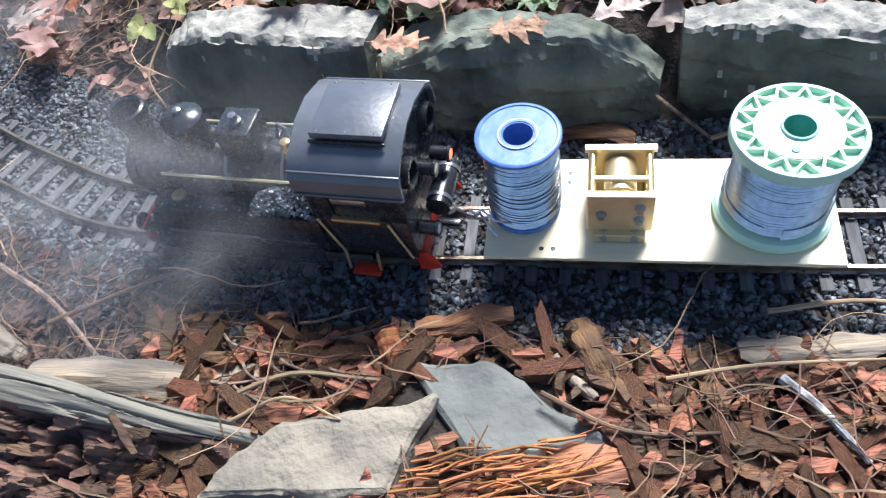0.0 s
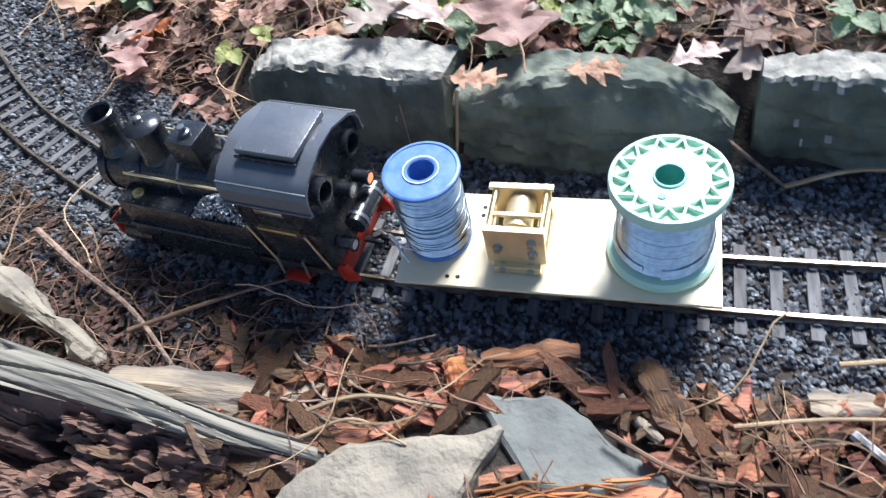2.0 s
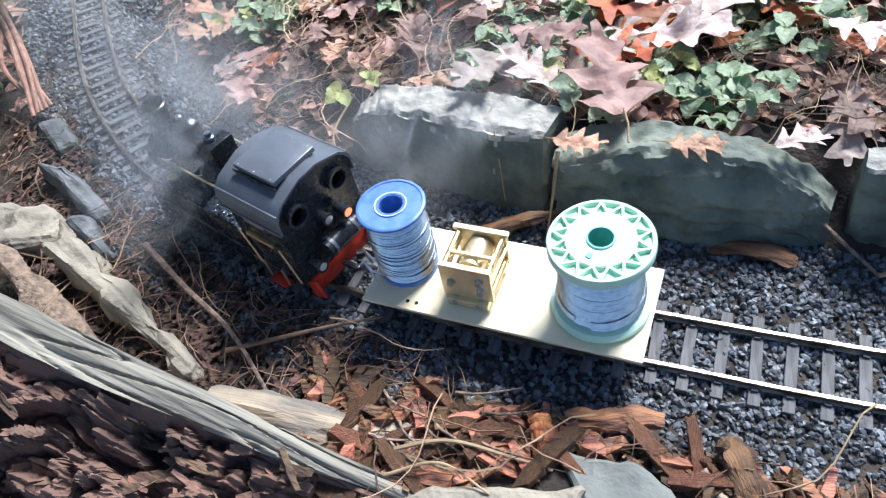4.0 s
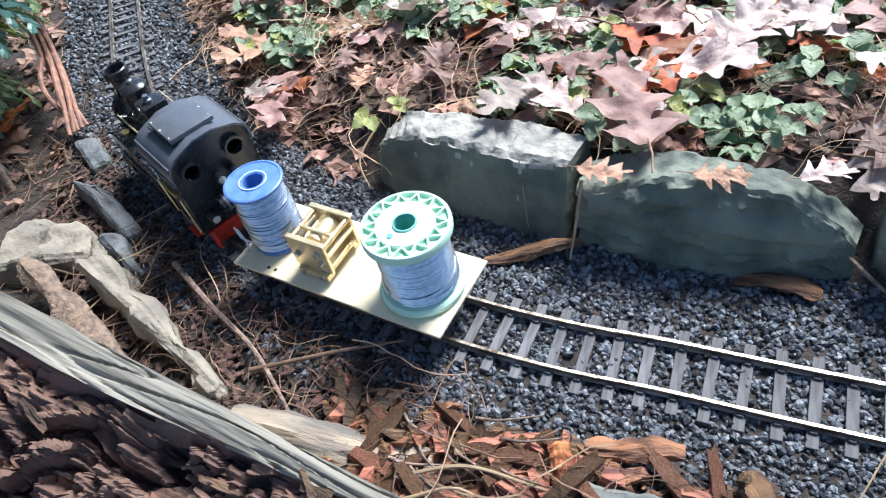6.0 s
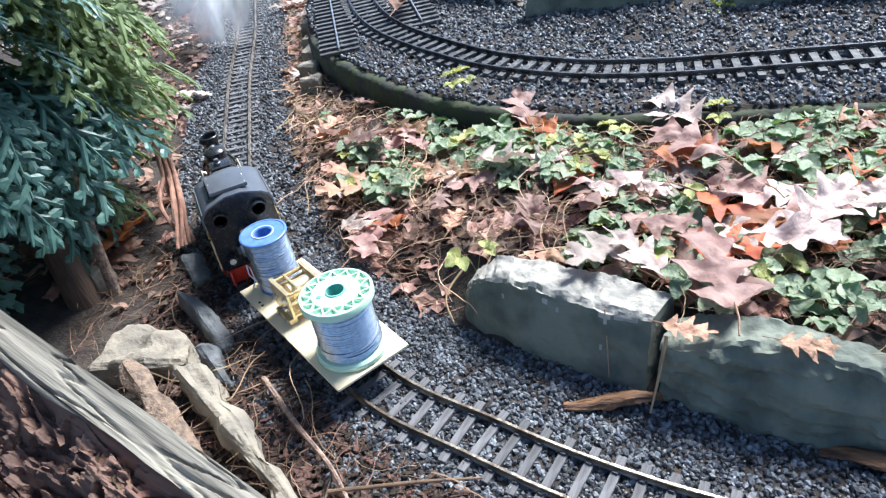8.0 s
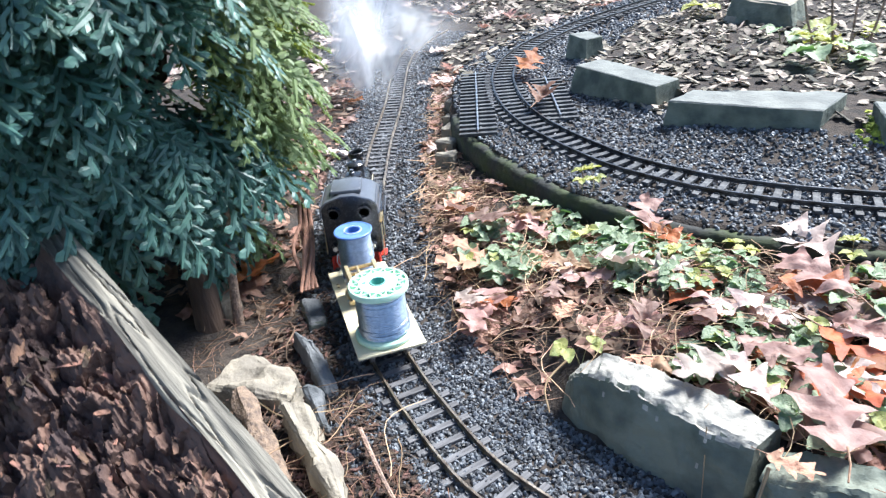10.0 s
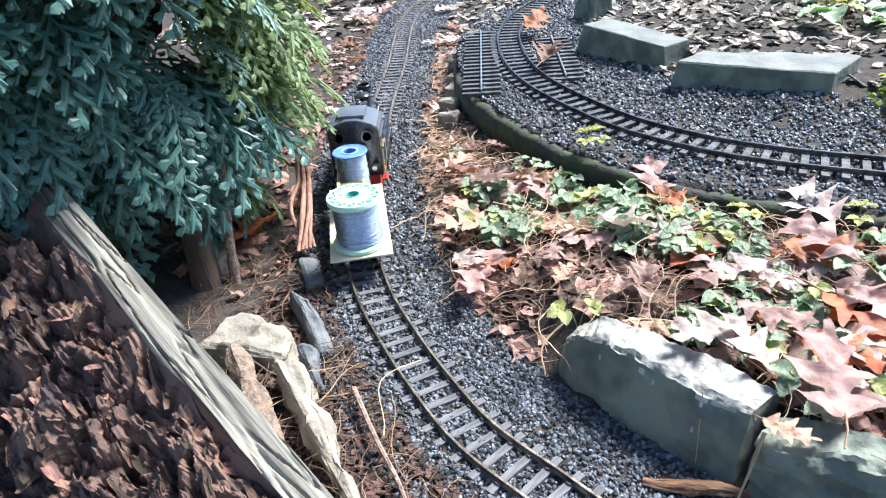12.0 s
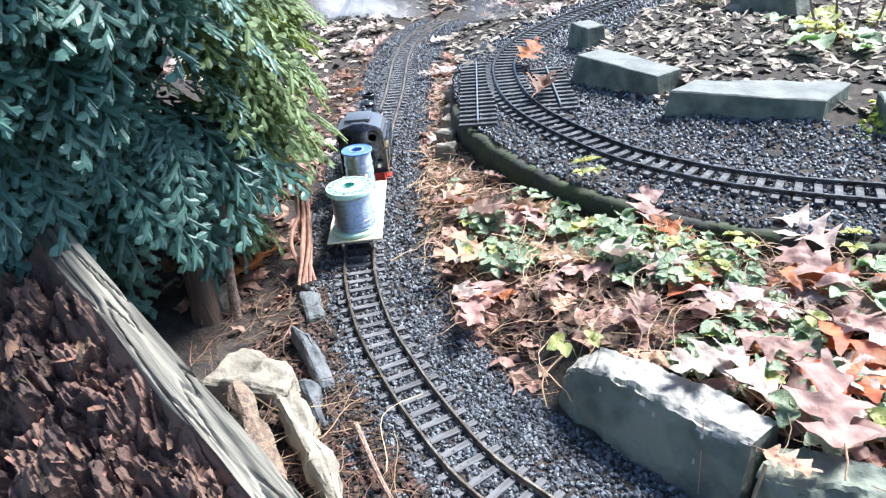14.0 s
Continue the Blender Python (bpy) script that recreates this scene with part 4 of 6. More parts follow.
M_GREY_WOOD = material("weathered_wood", (0.28, 0.255, 0.205), 0.85, second=(0.08, 0.072, 0.06), scale=55, bump=1.0, bump_scale=120, stretch=(0.06, 1, 1))
M_ROT = material("rotten_wood", (0.18, 0.106, 0.078), 0.9, second=(0.050, 0.031, 0.029), scale=24, bump=1.0, bump_scale=150, stretch=(0.12, 1, 1))
M_ROT_BIT = material("rotten_chip", (0.21, 0.118, 0.072), 0.9, second=(0.058, 0.035, 0.029), scale=90, bump=0.9, bump_scale=260, per_island=0.8, stretch=(0.3, 1, 1))
M_BARK = material("bark_chip", (0.29, 0.135, 0.062), 0.62, second=(0.075, 0.032, 0.02), scale=150, bump=0.9, bump_scale=320, per_island=0.75, stretch=(0.12, 1, 1))
M_BARK_ONE = material("bark_piece", (0.36, 0.165, 0.075), 0.75, second=(0.10, 0.045, 0.028), scale=120, bump=1.0, bump_scale=260, per_object=0.45, stretch=(0.1, 1, 1))
M_CRUMB = material("dark_crumb", (0.10, 0.058, 0.040), 0.9, second=(0.035, 0.024, 0.019), scale=120, bump=0.9, bump_scale=260, per_island=0.8)
M_TAN_WOOD = material("pale_split_wood", (0.42, 0.33, 0.23), 0.8, second=(0.15, 0.13, 0.11), scale=90, bump=0.9, bump_scale=200, stretch=(0.06, 1, 1))
M_NEEDLE = material("dry_needle", (0.25, 0.15, 0.09), 0.75, second=(0.12, 0.07, 0.045), scale=40, per_island=0.5)
M_STRAW = material("dry_straw", (0.48, 0.34, 0.20), 0.75, second=(0.34, 0.22, 0.13), scale=40, per_island=0.4)
M_TWIG = material("twig", (0.30, 0.21, 0.15), 0.85, second=(0.14, 0.10, 0.08), scale=150, bump=0.8, bump_scale=300, per_object=0.35)

TIP, TOP = Vector((0.000, 0.288, 0.000)), Vector((-0.660, 0.474, 0.217))
ALONG = (TOP - TIP).normalized()
ACROSS = Vector((0, 0, 1)).cross(ALONG).normalized()      # towards the camera's side
UP = ALONG.cross(ACROSS) if ALONG.cross(ACROSS).z > 0 else ACROSS.cross(ALONG)
if ACROSS.y > 0:
    ACROSS = -ACROSS
SPUR = Matrix.Translation(TIP) @ Matrix((ALONG, ACROSS, UP)).transposed().to_4x4()
SPUR_LEN = (TOP - TIP).length


def spur_grid(name, rows, nu, shape, mat, parent, label, flip=False):
    vs, fs = [], []
    for i in range(nu + 1):
        for j in range(rows + 1):
            vs.append(shape(i / nu, j / rows))
    for i in range(nu):
        for j in range(rows):
            q = (i * (rows + 1) + j, i * (rows + 1) + j + 1, (i + 1) * (rows + 1) + j + 1, (i + 1) * (rows + 1) + j)
            fs.append(q)
    me = bpy.data.meshes.new(name)
    me.from_pydata([tuple(v) for v in vs], [], fs)
    me.materials.append(mat)
    me.polygons.foreach_set("use_smooth", [True] * len(me.polygons))
    me.set_sharp_from_angle(angle=radians(40))
    ob = new(name, me)
    ob.parent = parent
    tagged(ob, label)
    return ob


def band_width(u):
    return 0.010 + 0.021 * min(1, u * 2.2) ** 0.8


def grain(u, y, amount):
    """Cracks that run with the wood."""
    y = y + 0.004 * noise.noise((u * 6, 4, 1))
    a = noise.noise((u * 9, y * 150, 3.1)) + 0.5 * noise.noise((u * 21, y * 420, 9.7))
    r = abs(noise.noise((u * 5, y * 110, 6.0)))
    return amount * (a * 0.5 - 1.5 * max(0, 0.10 - r) / 0.10)


def spur_top(u, v):
    w = band_width(u)
    far = -0.030
    y = far + (w - far) * v
    x = u * SPUR_LEN + 0.006 * noise.noise((v * 20, 1, 2)) * (1 - u) + 0.004 * noise.noise((u * 9, v * 4, 2))
    if v < 0.3:
        k = 1 - v / 0.3
        z = -0.10 * k ** 1.3 * min(1, 0.25 + u * 1.4)
        y = -0.012 * k + 0.002 + 0.004 * noise.noise((u * 12, v, 4))
    else:
        z = -0.006 * ((v - 0.3) / 0.7) ** 2
        y = 0.0 + w * (v - 0.3) / 0.7
    edge = 0.006 * noise.noise((u * 7, 2, 8)) * max(0, v - 0.8) * 5
    return x, y + edge, z + grain(u, y, 0.0026) + 0.004 * noise.noise((u * 6, v * 2, 5))


def spur_face(u, v):
    w = band_width(u) - 0.002
    h = 0.012 + (u ** 0.9) * 0.20
    x = u * SPUR_LEN - 0.02 * v * u
    y = w + v * (0.015 + 0.30 * u ** 0.8) * (0.75 + 0.25 * v)
    drop = h * (0.30 * v + 0.70 * v ** 2.2) + 0.012 * min(1, v * 12) * min(1, u * 3)
    p = (x * 26, y * 34, 1.7)
    wx, wy = x + 0.02 * noise.noise((x * 20, y * 20, 3)), y + 0.02 * noise.noise((x * 20, y * 20, 7))
    cell = noise.cell((wx * 22, wy * 55, 2.0)) - 0.5
    cell2 = noise.cell((wx * 60 + 3, wy * 120, 5.0)) - 0.5
    n = noise.fractal(p, 0.8, 2.0, 5)
    k = min(1, v * 10) * min(1, u * 5)
    return x + 0.004 * n, y + 0.004 * cell2 * k, -0.006 - drop + k * (0.018 * n + 0.016 * cell + 0.009 * cell2 + 0.004 * noise.noise((x * 40, y * 300, 1)))


stump = tagged(new("weathered_stump"), "rotting cedar stump with a grey weathered spur and crumbling brown wood", "tree stump")
stump.matrix_basis = SPUR
spur_grid("weathered_spur", 40, 170, spur_top, M_GREY_WOOD, stump, "silver-grey cracked wood along the crest")
spur_grid("rotten_face", 190, 260, spur_face, M_ROT, stump, "crumbling reddish brown rotten wood")


def chip_templates(count, jag=0.18, cuts=4, thick=0.16, wide=0.34):
    out = []
    for k in range(count):
        bm = bmesh.new()
        bmesh.ops.create_cube(bm, size=1)
        long_edges = [e for e in bm.edges if abs((e.verts[0].co - e.verts[1].co).x) > 0.5]
        bmesh.ops.subdivide_edges(bm, edges=long_edges, cuts=cuts, use_grid_fill=True)
        bend = rng.uniform(-0.12, 0.12)
        for v in bm.verts:
            end = 1 - 0.45 * rng.uniform(0.4, 1) * (2 * abs(v.co.x)) ** 3
            v.co.y *= wide * end * rng.uniform(0.75, 1.15)
            v.co.z *= thick * rng.uniform(0.6, 1.3) * (0.5 + 0.5 * end)
            v.co.x += jag * rng.uniform(-0.5, 0.5) * (abs(v.co.x) > 0.4)
            v.co.z += bend * (v.co.x ** 2)
        bmesh.ops.recalc_face_normals(bm, faces=bm.faces)
        out.append(template(bm))
    return out


CHIPS = chip_templates(10)
bits = []
for k in range(330):
    u, v = rng.uniform(0.12, 1.0), rng.uniform(0.06, 0.95)
    p = spur_face(u, v)
    size = 0.003 + 0.017 * rng.random() ** 2.2
    bits.append((int(rng.integers(10)), turn_matrix((p[0], p[1], p[2] + 0.001), (size * 2.0, size * rng.uniform(0.8, 2.0), size * 0.55), rng.normal(0, 0.5), 0.3)))
rot = scatter("loose_rot", CHIPS, bits, M_ROT_BIT)
rot.parent = stump
tagged(rot, "loose crumbs of rotten red-brown wood", kind="stuff")


def splinter(name, a, b, width, height, mat, label, seed, category="wood piece"):
    """A long split of wood lying from a to b, with broken ends."""
    a, b = Vector(a), Vector(b)
    d = b - a
    bm = bmesh.new()
    nu, nv = 46, 14
    grid = []
    for i in range(nu + 1):
        u = i / nu
        prof = (math.sin(math.pi * min(1, max(0, u * 0.94 + 0.03)))) ** 0.22 * (0.8 + 0.35 * noise.noise((u * 5, seed, 3)))
        ring = []
        for j in range(nv):
            t = 2 * math.pi * j / nv
            r = 1 + 0.35 * noise.noise((u * 4, math.cos(t) * 1.6 + seed, math.sin(t) * 1.6)) + 0.28 * noise.noise((u * 3, j * 1.7, seed)) + 0.12 * noise.noise((u * 30, j * 1.3, seed))
            ring.append(bm.verts.new((u * d.length + 0.02 * width * noise.noise((j, seed, 0)) * 20 * (i in (0, nu)), width / 2 * math.cos(t) * prof * r, height / 2 * math.sin(t) * prof * r + 0.004 * math.sin(u * 5 + seed))))
        grid.append(ring)
    for p, q in zip(grid, grid[1:]):
        for j in range(nv):
            bm.faces.new((p[j], p[(j + 1) % nv], q[(j + 1) % nv], q[j]))
    bm.faces.new(list(reversed(grid[0])))
    bm.faces.new(grid[-1])
    ob = part(name, bm, mat, None, "", 32)
    ob.matrix_basis = Matrix.Translation(a) @ d.to_track_quat("X", "Z").to_matrix().to_4x4()
    return tagged(ob, label, category)


splinter("split_wood", (-0.195, 0.352, 0.010), (-0.024, 0.330, 0.0), 0.036, 0.022, M_TAN_WOOD, "split piece of tan and grey wood beside the spur", 1.0)
splinter("driftwood", (-0.47, 0.49, 0.03), (-0.33, 0.40, 0.0), 0.035, 0.025, M_TWIG, "short pale broken wood between log and stones", 2.0)
M_FIBRE = material("orange_fibre", (0.50, 0.20, 0.062), 0.8, second=(0.20, 0.07, 0.03), scale=130, bump=0.9, bump_scale=260, per_island=0.5, stretch=(0.1, 1, 1))
slab = splinter("bark_slab", (0.062, 0.238, 0.006), (0.205, 0.246, 0.004), 0.046, 0.020, M_BARK_ONE, "large fibrous orange-brown bark slab", 3.0, "bark")
strands = bmesh.new()
for k in range(70):
    a, y = rng.uniform(0.0, 0.10), rng.uniform(-0.022, 0.022)
    n, h = rng.uniform(0.02, 0.055), 0.010 * math.sqrt(max(0.05, 1 - (y / 0.024) ** 2)) + rng.uniform(0.0, 0.005)
    sweep([(a, y, h), (a + n * 0.5, y + rng.uniform(-0.003, 0.003), h + rng.uniform(0, 0.004)), (a + n, y + rng.uniform(-0.005, 0.005), h + rng.uniform(-0.003, 0.003))], rng.uniform(0.0007, 0.0018), 5, 0.4, strands)
tagged(part("fibres", strands, M_FIBRE, slab, "torn orange bark fibres", 50), "torn orange bark fibres", kind="stuff")
splinter("bark_slab", (-0.016, 0.534, -0.004), (0.072, 0.551, 0.0), 0.018, 0.012, M_BARK_ONE, "shaggy brown bark piece at the foot of the stones", 4.0, "bark")
splinter("bark_slab", (0.198, 0.522, -0.006), (0.262, 0.503, -0.004), 0.022, 0.008, M_BARK_ONE, "flat brown bark piece at the foot of the stones", 5.0, "bark")
splinter("bark_slab", (0.188, 0.342, 0.008), (0.204, 0.290, 0.010), 0.026, 0.014, M_BARK_ONE, "upright red-brown bark piece among the chips", 6.0, "bark")
splinter("bark_slab", (0.066, 0.350, 0.012), (0.070, 0.318, 0.010), 0.022, 0.016, M_FIBRE, "stubby orange-tan wood piece beside the flagstone", 7.0, "bark")
splinter("bark_slab", (0.282, 0.306, 0.006), (0.372, 0.300, 0.006), 0.024, 0.010, M_TAN_WOOD, "long tan bark piece among the chips", 8.0, "bark")
splinter("bark_slab", (0.172, 0.318, 0.008), (0.192, 0.286, 0.008), 0.010, 0.010, M_TAN_WOOD, "narrow yellow-tan wood piece", 9.0, "bark")
splinter("bark_slab", (0.082, 0.355, 0.004), (0.150, 0.352, 0.006), 0.022, 0.010, M_BARK_ONE, "flat orange-brown bark piece near the ballast", 10.0, "bark")


# ---- bark mulch and litter ----
def on_slab(p):
    """Which places lie on the two flagstones."""
    x, y = p[:, 0], p[:, 1]
    blue = (np.abs((y - 0.287) + 0.33 * (x - 0.135)) < 0.030) & (x > 0.078) & (x < 0.20)
    pale = (np.abs((y - 0.268) - 0.22 * (x - 0.01)) < 0.034) & (x > -0.06) & (x < 0.092)
    return blue | pale


def near_side(count, xr, yr, omin, omax=9):
    """Chance places on the camera's side of the track."""
    out = []
    while len(out) < count:
        p = np.column_stack([rng.uniform(*xr, 400), rng.uniform(*yr, 400)])
        o, s = MAIN.offsets(p)
        out.extend(p[(o > omin) & (o < omax) & ~on_slab(p)])
    return np.array(out[:count])


def make_mulch():
    pts = near_side(4200, (-0.12, 0.62), (0.08, 0.42), 0.088)
    z = ground_height(pts)
    poses = []
    for (x, y), h in zip(pts, z):
        size = 0.009 + 0.034 * rng.random() ** 2.6
        poses.append((int(rng.integers(10)), turn_matrix((x, y, h + rng.uniform(0.001, 0.010)), (size, size * rng.uniform(0.4, 1.0), size * rng.uniform(0.6, 1.3)), None, 0.5)))
    tagged(scatter("bark_mulch", CHIPS, poses, M_BARK), "damp orange-brown bark mulch", "mulch", kind="stuff")
    pts = near_side(1700, (-0.55, -0.05), (0.3, 0.8), 0.055, 0.19)
    z = ground_height(pts)
    poses = [(int(rng.integers(10)), turn_matrix((x, y, h + 0.004), rng.uniform(0.006, 0.016), None, 0.4)) for (x, y), h in zip(pts, z)]
    tagged(scatter("bark_crumbs", CHIPS, poses, M_CRUMB), "small dark bark crumbs beside the ballast", "mulch", kind="stuff")
    # pieces that can be told apart
    me = []
    for tv, tf in chip_templates(8, 0.2, 5, 0.14, 0.30):
        m = bpy.data.meshes.new("bark_chip")
        m.from_pydata([tuple(v) for v in tv], [], tf)
        m.materials.append(M_BARK_ONE)
        me.append(m)
    pts = near_side(110, (-0.08, 0.62), (0.2, 0.40), 0.092)
    for k, (x, y) in enumerate(pts):
        size = rng.uniform(0.026, 0.062)
        ob = new("bark_chip", me[k % 8])
        ob.matrix_basis = pose(x, y, ground_z(x, y) + 0.010, rng.uniform(-14, 14), rng.uniform(-16, 16), rng.uniform(0, 360)) @ Matrix.Diagonal((size, size * rng.uniform(0.45, 0.8), size * 1.25, 1))
        tagged(ob, "reddish brown bark chip lying on the mulch", "bark chip", "bark chips beside the track")


make_mulch()


def needle_templates(count, segs=5, bend=0.35, thick=0.012):
    out = []
    for k in range(count):
        b, c = rng.uniform(-bend, bend), rng.uniform(-bend, bend)
        pts = [(t - 0.5, b * (t - 0.5) ** 2 * 2 + c * (t - 0.5) ** 3 * 4, 0.10 * math.sin(t * 3.1) * rng.uniform(0.2, 1)) for t in np.linspace(0, 1, segs)]
        out.append(template(sweep(pts, thick, 3, 0.6)))
    return out


NEEDLES = needle_templates(8)
LONG = needle_templates(8, 9, 0.5, 0.007)


def make_needles(name, pts, length, mat, label, templates=NEEDLES, lift=0.006, tilt=0.3):
    z = ground_height(pts)
    poses = [(int(rng.integers(8)), turn_matrix((x, y, h + lift + rng.uniform(0, 0.006)), rng.uniform(*length), None, tilt)) for (x, y), h in zip(pts, z)]
    return tagged(scatter(name, templates, poses, mat), label, "litter", kind="stuff")


def far_side(count, xr, yr, omin, omax, keep=lambda x, y: True):
    out = []
    while len(out) < count:
        p = np.column_stack([rng.uniform(*xr, 500), rng.uniform(*yr, 500)])
        o, s = MAIN.offsets(p)
        of, sf = FAR.offsets(p)
        ok = (-o > omin) & (-o < omax) & (of > 0.15) & ((p[:, 0] < -0.16) | (-o > 0.185))
        out.extend(q for q in p[ok] if keep(*q))
    return np.array(out[:count])


make_needles("dry_needles", near_side(520, (-0.62, 0.0), (0.30, 0.95), 0.055, 0.24), (0.02, 0.055), M_NEEDLE, "dry brown needles and stalks on the soil")
make_needles("dry_needles", near_side(420, (-0.05, 0.7), (0.15, 0.42), 0.09), (0.02, 0.06), M_NEEDLE, "dry brown needles on the mulch", lift=0.012)
make_needles("dry_straw", near_side(46, (-0.4, 0.7), (0.15, 0.6), 0.06), (0.05, 0.13), M_STRAW, "pale dry grass stalks", LONG, 0.014, 0.15)
bank_pts = far_side(2800, (-0.62, 0.75), (0.55, 1.15), 0.105, 0.75)
make_needles("dry_needles", bank_pts, (0.02, 0.06), M_NEEDLE, "dry brown needles on the planted bank", lift=0.008)
make_needles("dry_straw", far_side(420, (-0.62, 0.75), (0.55, 1.15), 0.10, 0.7), (0.04, 0.12), M_STRAW, "pale dry grass stalks on the bank", LONG, 0.016, 0.35)
make_needles("dry_needles", far_side(260, (-0.9, -0.45), (0.8, 1.7), 0.10, 0.35), (0.03, 0.07), M_STRAW, "tan dry stalks along the ballast edge")
make_needles("dry_needles", near_side(500, (-1.25, -0.5), (0.6, 1.9), 0.10, 0.4), (0.03, 0.08), M_NEEDLE, "dry brown needles along the track")

# shredded litter beyond the raised bed
pts = np.column_stack([rng.uniform(-0.75, 0.8, 3400), rng.uniform(1.42, 2.6, 3400)])
of, sf = FAR.offsets(pts)
pts = pts[of < -0.19]
z = ground_height(pts)
M_SHRED = material("pale_shreds", (0.36, 0.31, 0.24), 0.85, second=(0.12, 0.10, 0.08), scale=60, per_island=0.8)
tagged(scatter("wood_shreds", CHIPS, [(int(rng.integers(10)), turn_matrix((x, y, h + 0.004), (rng.uniform(0.012, 0.04), rng.uniform(0.012, 0.05), 0.015), None, 0.5)) for (x, y), h in zip(pts, z)], M_SHRED), "sunlit pale wood shreds beyond the raised bed", "mulch", kind="stuff")


def stick(name, pts, radius, label, mat=M_TWIG, taper=0.5):
    ob = part(name, sweep([tuple(p) for p in spline([(a, b, c) for a, b, c in pts], 6)], radius, 7, taper), mat, None, "", 50)
    return tagged(ob, label, "stick")


stick("stick", [(-0.325, 0.515, 0.006), (-0.26, 0.462, 0.008), (-0.201, 0.418, 0.006), (-0.150, 0.362, 0.0)], 0.0032, "thin grey-brown stick beside the ballast")
stick("stick", [(-0.20, 0.40, 0.004), (-0.12, 0.42, 0.01), (-0.07, 0.437, 0.004)], 0.0022, "curved red-brown twig beside the ballast", M_NEEDLE)
stick("stick", [(0.300, 0.285, 0.012), (0.315, 0.262, 0.014), (0.330, 0.232, 0.010)], 0.0032, "peeling silver twig on the bark", material("birch_twig", (0.5, 0.5, 0.5), 0.7, second=(0.12, 0.11, 0.11), scale=160, bump=0.4))
stick("stick", [(-0.05, 0.315, 0.012), (0.0, 0.325, 0.018), (0.045, 0.318, 0.014), (0.075, 0.312, 0.008)], 0.0018, "thin tan stalk arching over the bark", M_STRAW)
stick("stick", [(-0.04, 0.30, 0.012), (0.0, 0.307, 0.022), (0.035, 0.290, 0.016)], 0.0014, "thin tan stalk by the flagstone", M_STRAW)
stick("stick", [(0.16, 0.292, 0.016), (0.205, 0.262, 0.018), (0.262, 0.256, 0.012)], 0.0018, "thin brown stalk over the flagstone", M_NEEDLE)
stick("stick", [(0.235, 0.292, 0.014), (0.29, 0.292, 0.018), (0.37, 0.288, 0.012)], 0.0016, "pale stalk on the bark chips", M_STRAW)
stick("stick", [(0.31, 0.335, 0.0), (0.37, 0.330, 0.006), (0.45, 0.305, 0.004)], 0.002, "long pale stalk on the ballast", M_STRAW)
stick("stick", [(0.255, 0.56, 0.02), (0.285, 0.52, 0.012), (0.315, 0.485, 0.0)], 0.0026, "grey stick leaning on the edging stones")
stick("stick", [(0.315, 0.485, 0.0), (0.37, 0.485, 0.01), (0.46, 0.47, 0.004)], 0.002, "tan stalk at the foot of the stones", M_STRAW)
stick("stick", [(-0.145, 0.70, 0.03), (-0.165, 0.66, 0.01), (-0.15, 0.63, -0.005)], 0.0016, "bent tan stalk at the stone's end", M_STRAW)
stick("pale_thread", [(0.017, 0.5935, 0.066), (0.020, 0.580, 0.035), (0.0225, 0.568, 0.002)], 0.0007, "fine pale root thread hanging down the stone", M_STRAW)
stick("stick", [(0.073, 0.563, 0.066), (0.068, 0.548, 0.03), (0.062, 0.535, -0.004)], 0.0018, "tan stalk leaning between two edging stones", M_STRAW)
for k in range(7):
    a = rng.uniform(-0.02, 0.02, 3)
    stick("red_twig", [(-0.660 + a[0], 0.860 + a[1], 0.085 + a[2]), (-0.605 + a[1], 0.785 + a[2], 0.05), (-0.558 + a[2] * 0.6, 0.722 + a[0], 0.012)], 0.0036, "peeled reddish twig in a leaning bundle", material("peeled_twig", (0.42, 0.22, 0.15), 0.8, second=(0.26, 0.14, 0.10), scale=90, bump=0.5) if k == 0 else bpy.data.materials["peeled_twig"], 0.7)
for k in range(10):
    x, y = -0.012 + rng.uniform(-0.05, 0.06), 0.345 + rng.uniform(-0.02, 0.03)
    d = rng.uniform(-0.5, 0.5) - 0.6
    stick("dead_sprig", [(x, y, 0.006), (x + 0.02 * math.cos(d), y + 0.02 * math.sin(d), 0.014), (x + 0.05 * math.cos(d + 0.3), y + 0.05 * math.sin(d + 0.3), 0.010)], 0.0013, "dead grey-brown sprig on the bark")


# ---- fallen oak leaves ----
def leaf_colour(name, a, b, through):
    return leafy(material(name, a, 0.62, second=b, scale=3.5, bump=0.5, bump_scale=14, per_object=0.4), through, 0.18)


LEAF_MATS = {
    "pinkish": leaf_colour("pinkish_leaf", (0.42, 0.27, 0.22), (0.22, 0.125, 0.105), (0.5, 0.25, 0.18)),
    "orange": leaf_colour("orange_leaf", (0.46, 0.15, 0.045), (0.28, 0.08, 0.03), (0.7, 0.22, 0.05)),
    "pale": leaf_colour("pale_leaf", (0.64, 0.52, 0.46), (0.44, 0.33, 0.29), (0.6, 0.45, 0.35)),
    "tan": leaf_colour("tan_leaf", (0.52, 0.32, 0.20), (0.38, 0.21, 0.13), (0.6, 0.3, 0.15)),
    "brown": leaf_colour("brown_leaf", (0.24, 0.11, 0.065), (0.13, 0.06, 0.04), (0.3, 0.12, 0.05)),
}
M_STALK = material("leaf_stalk", (0.35, 0.2, 0.12), 0.7)


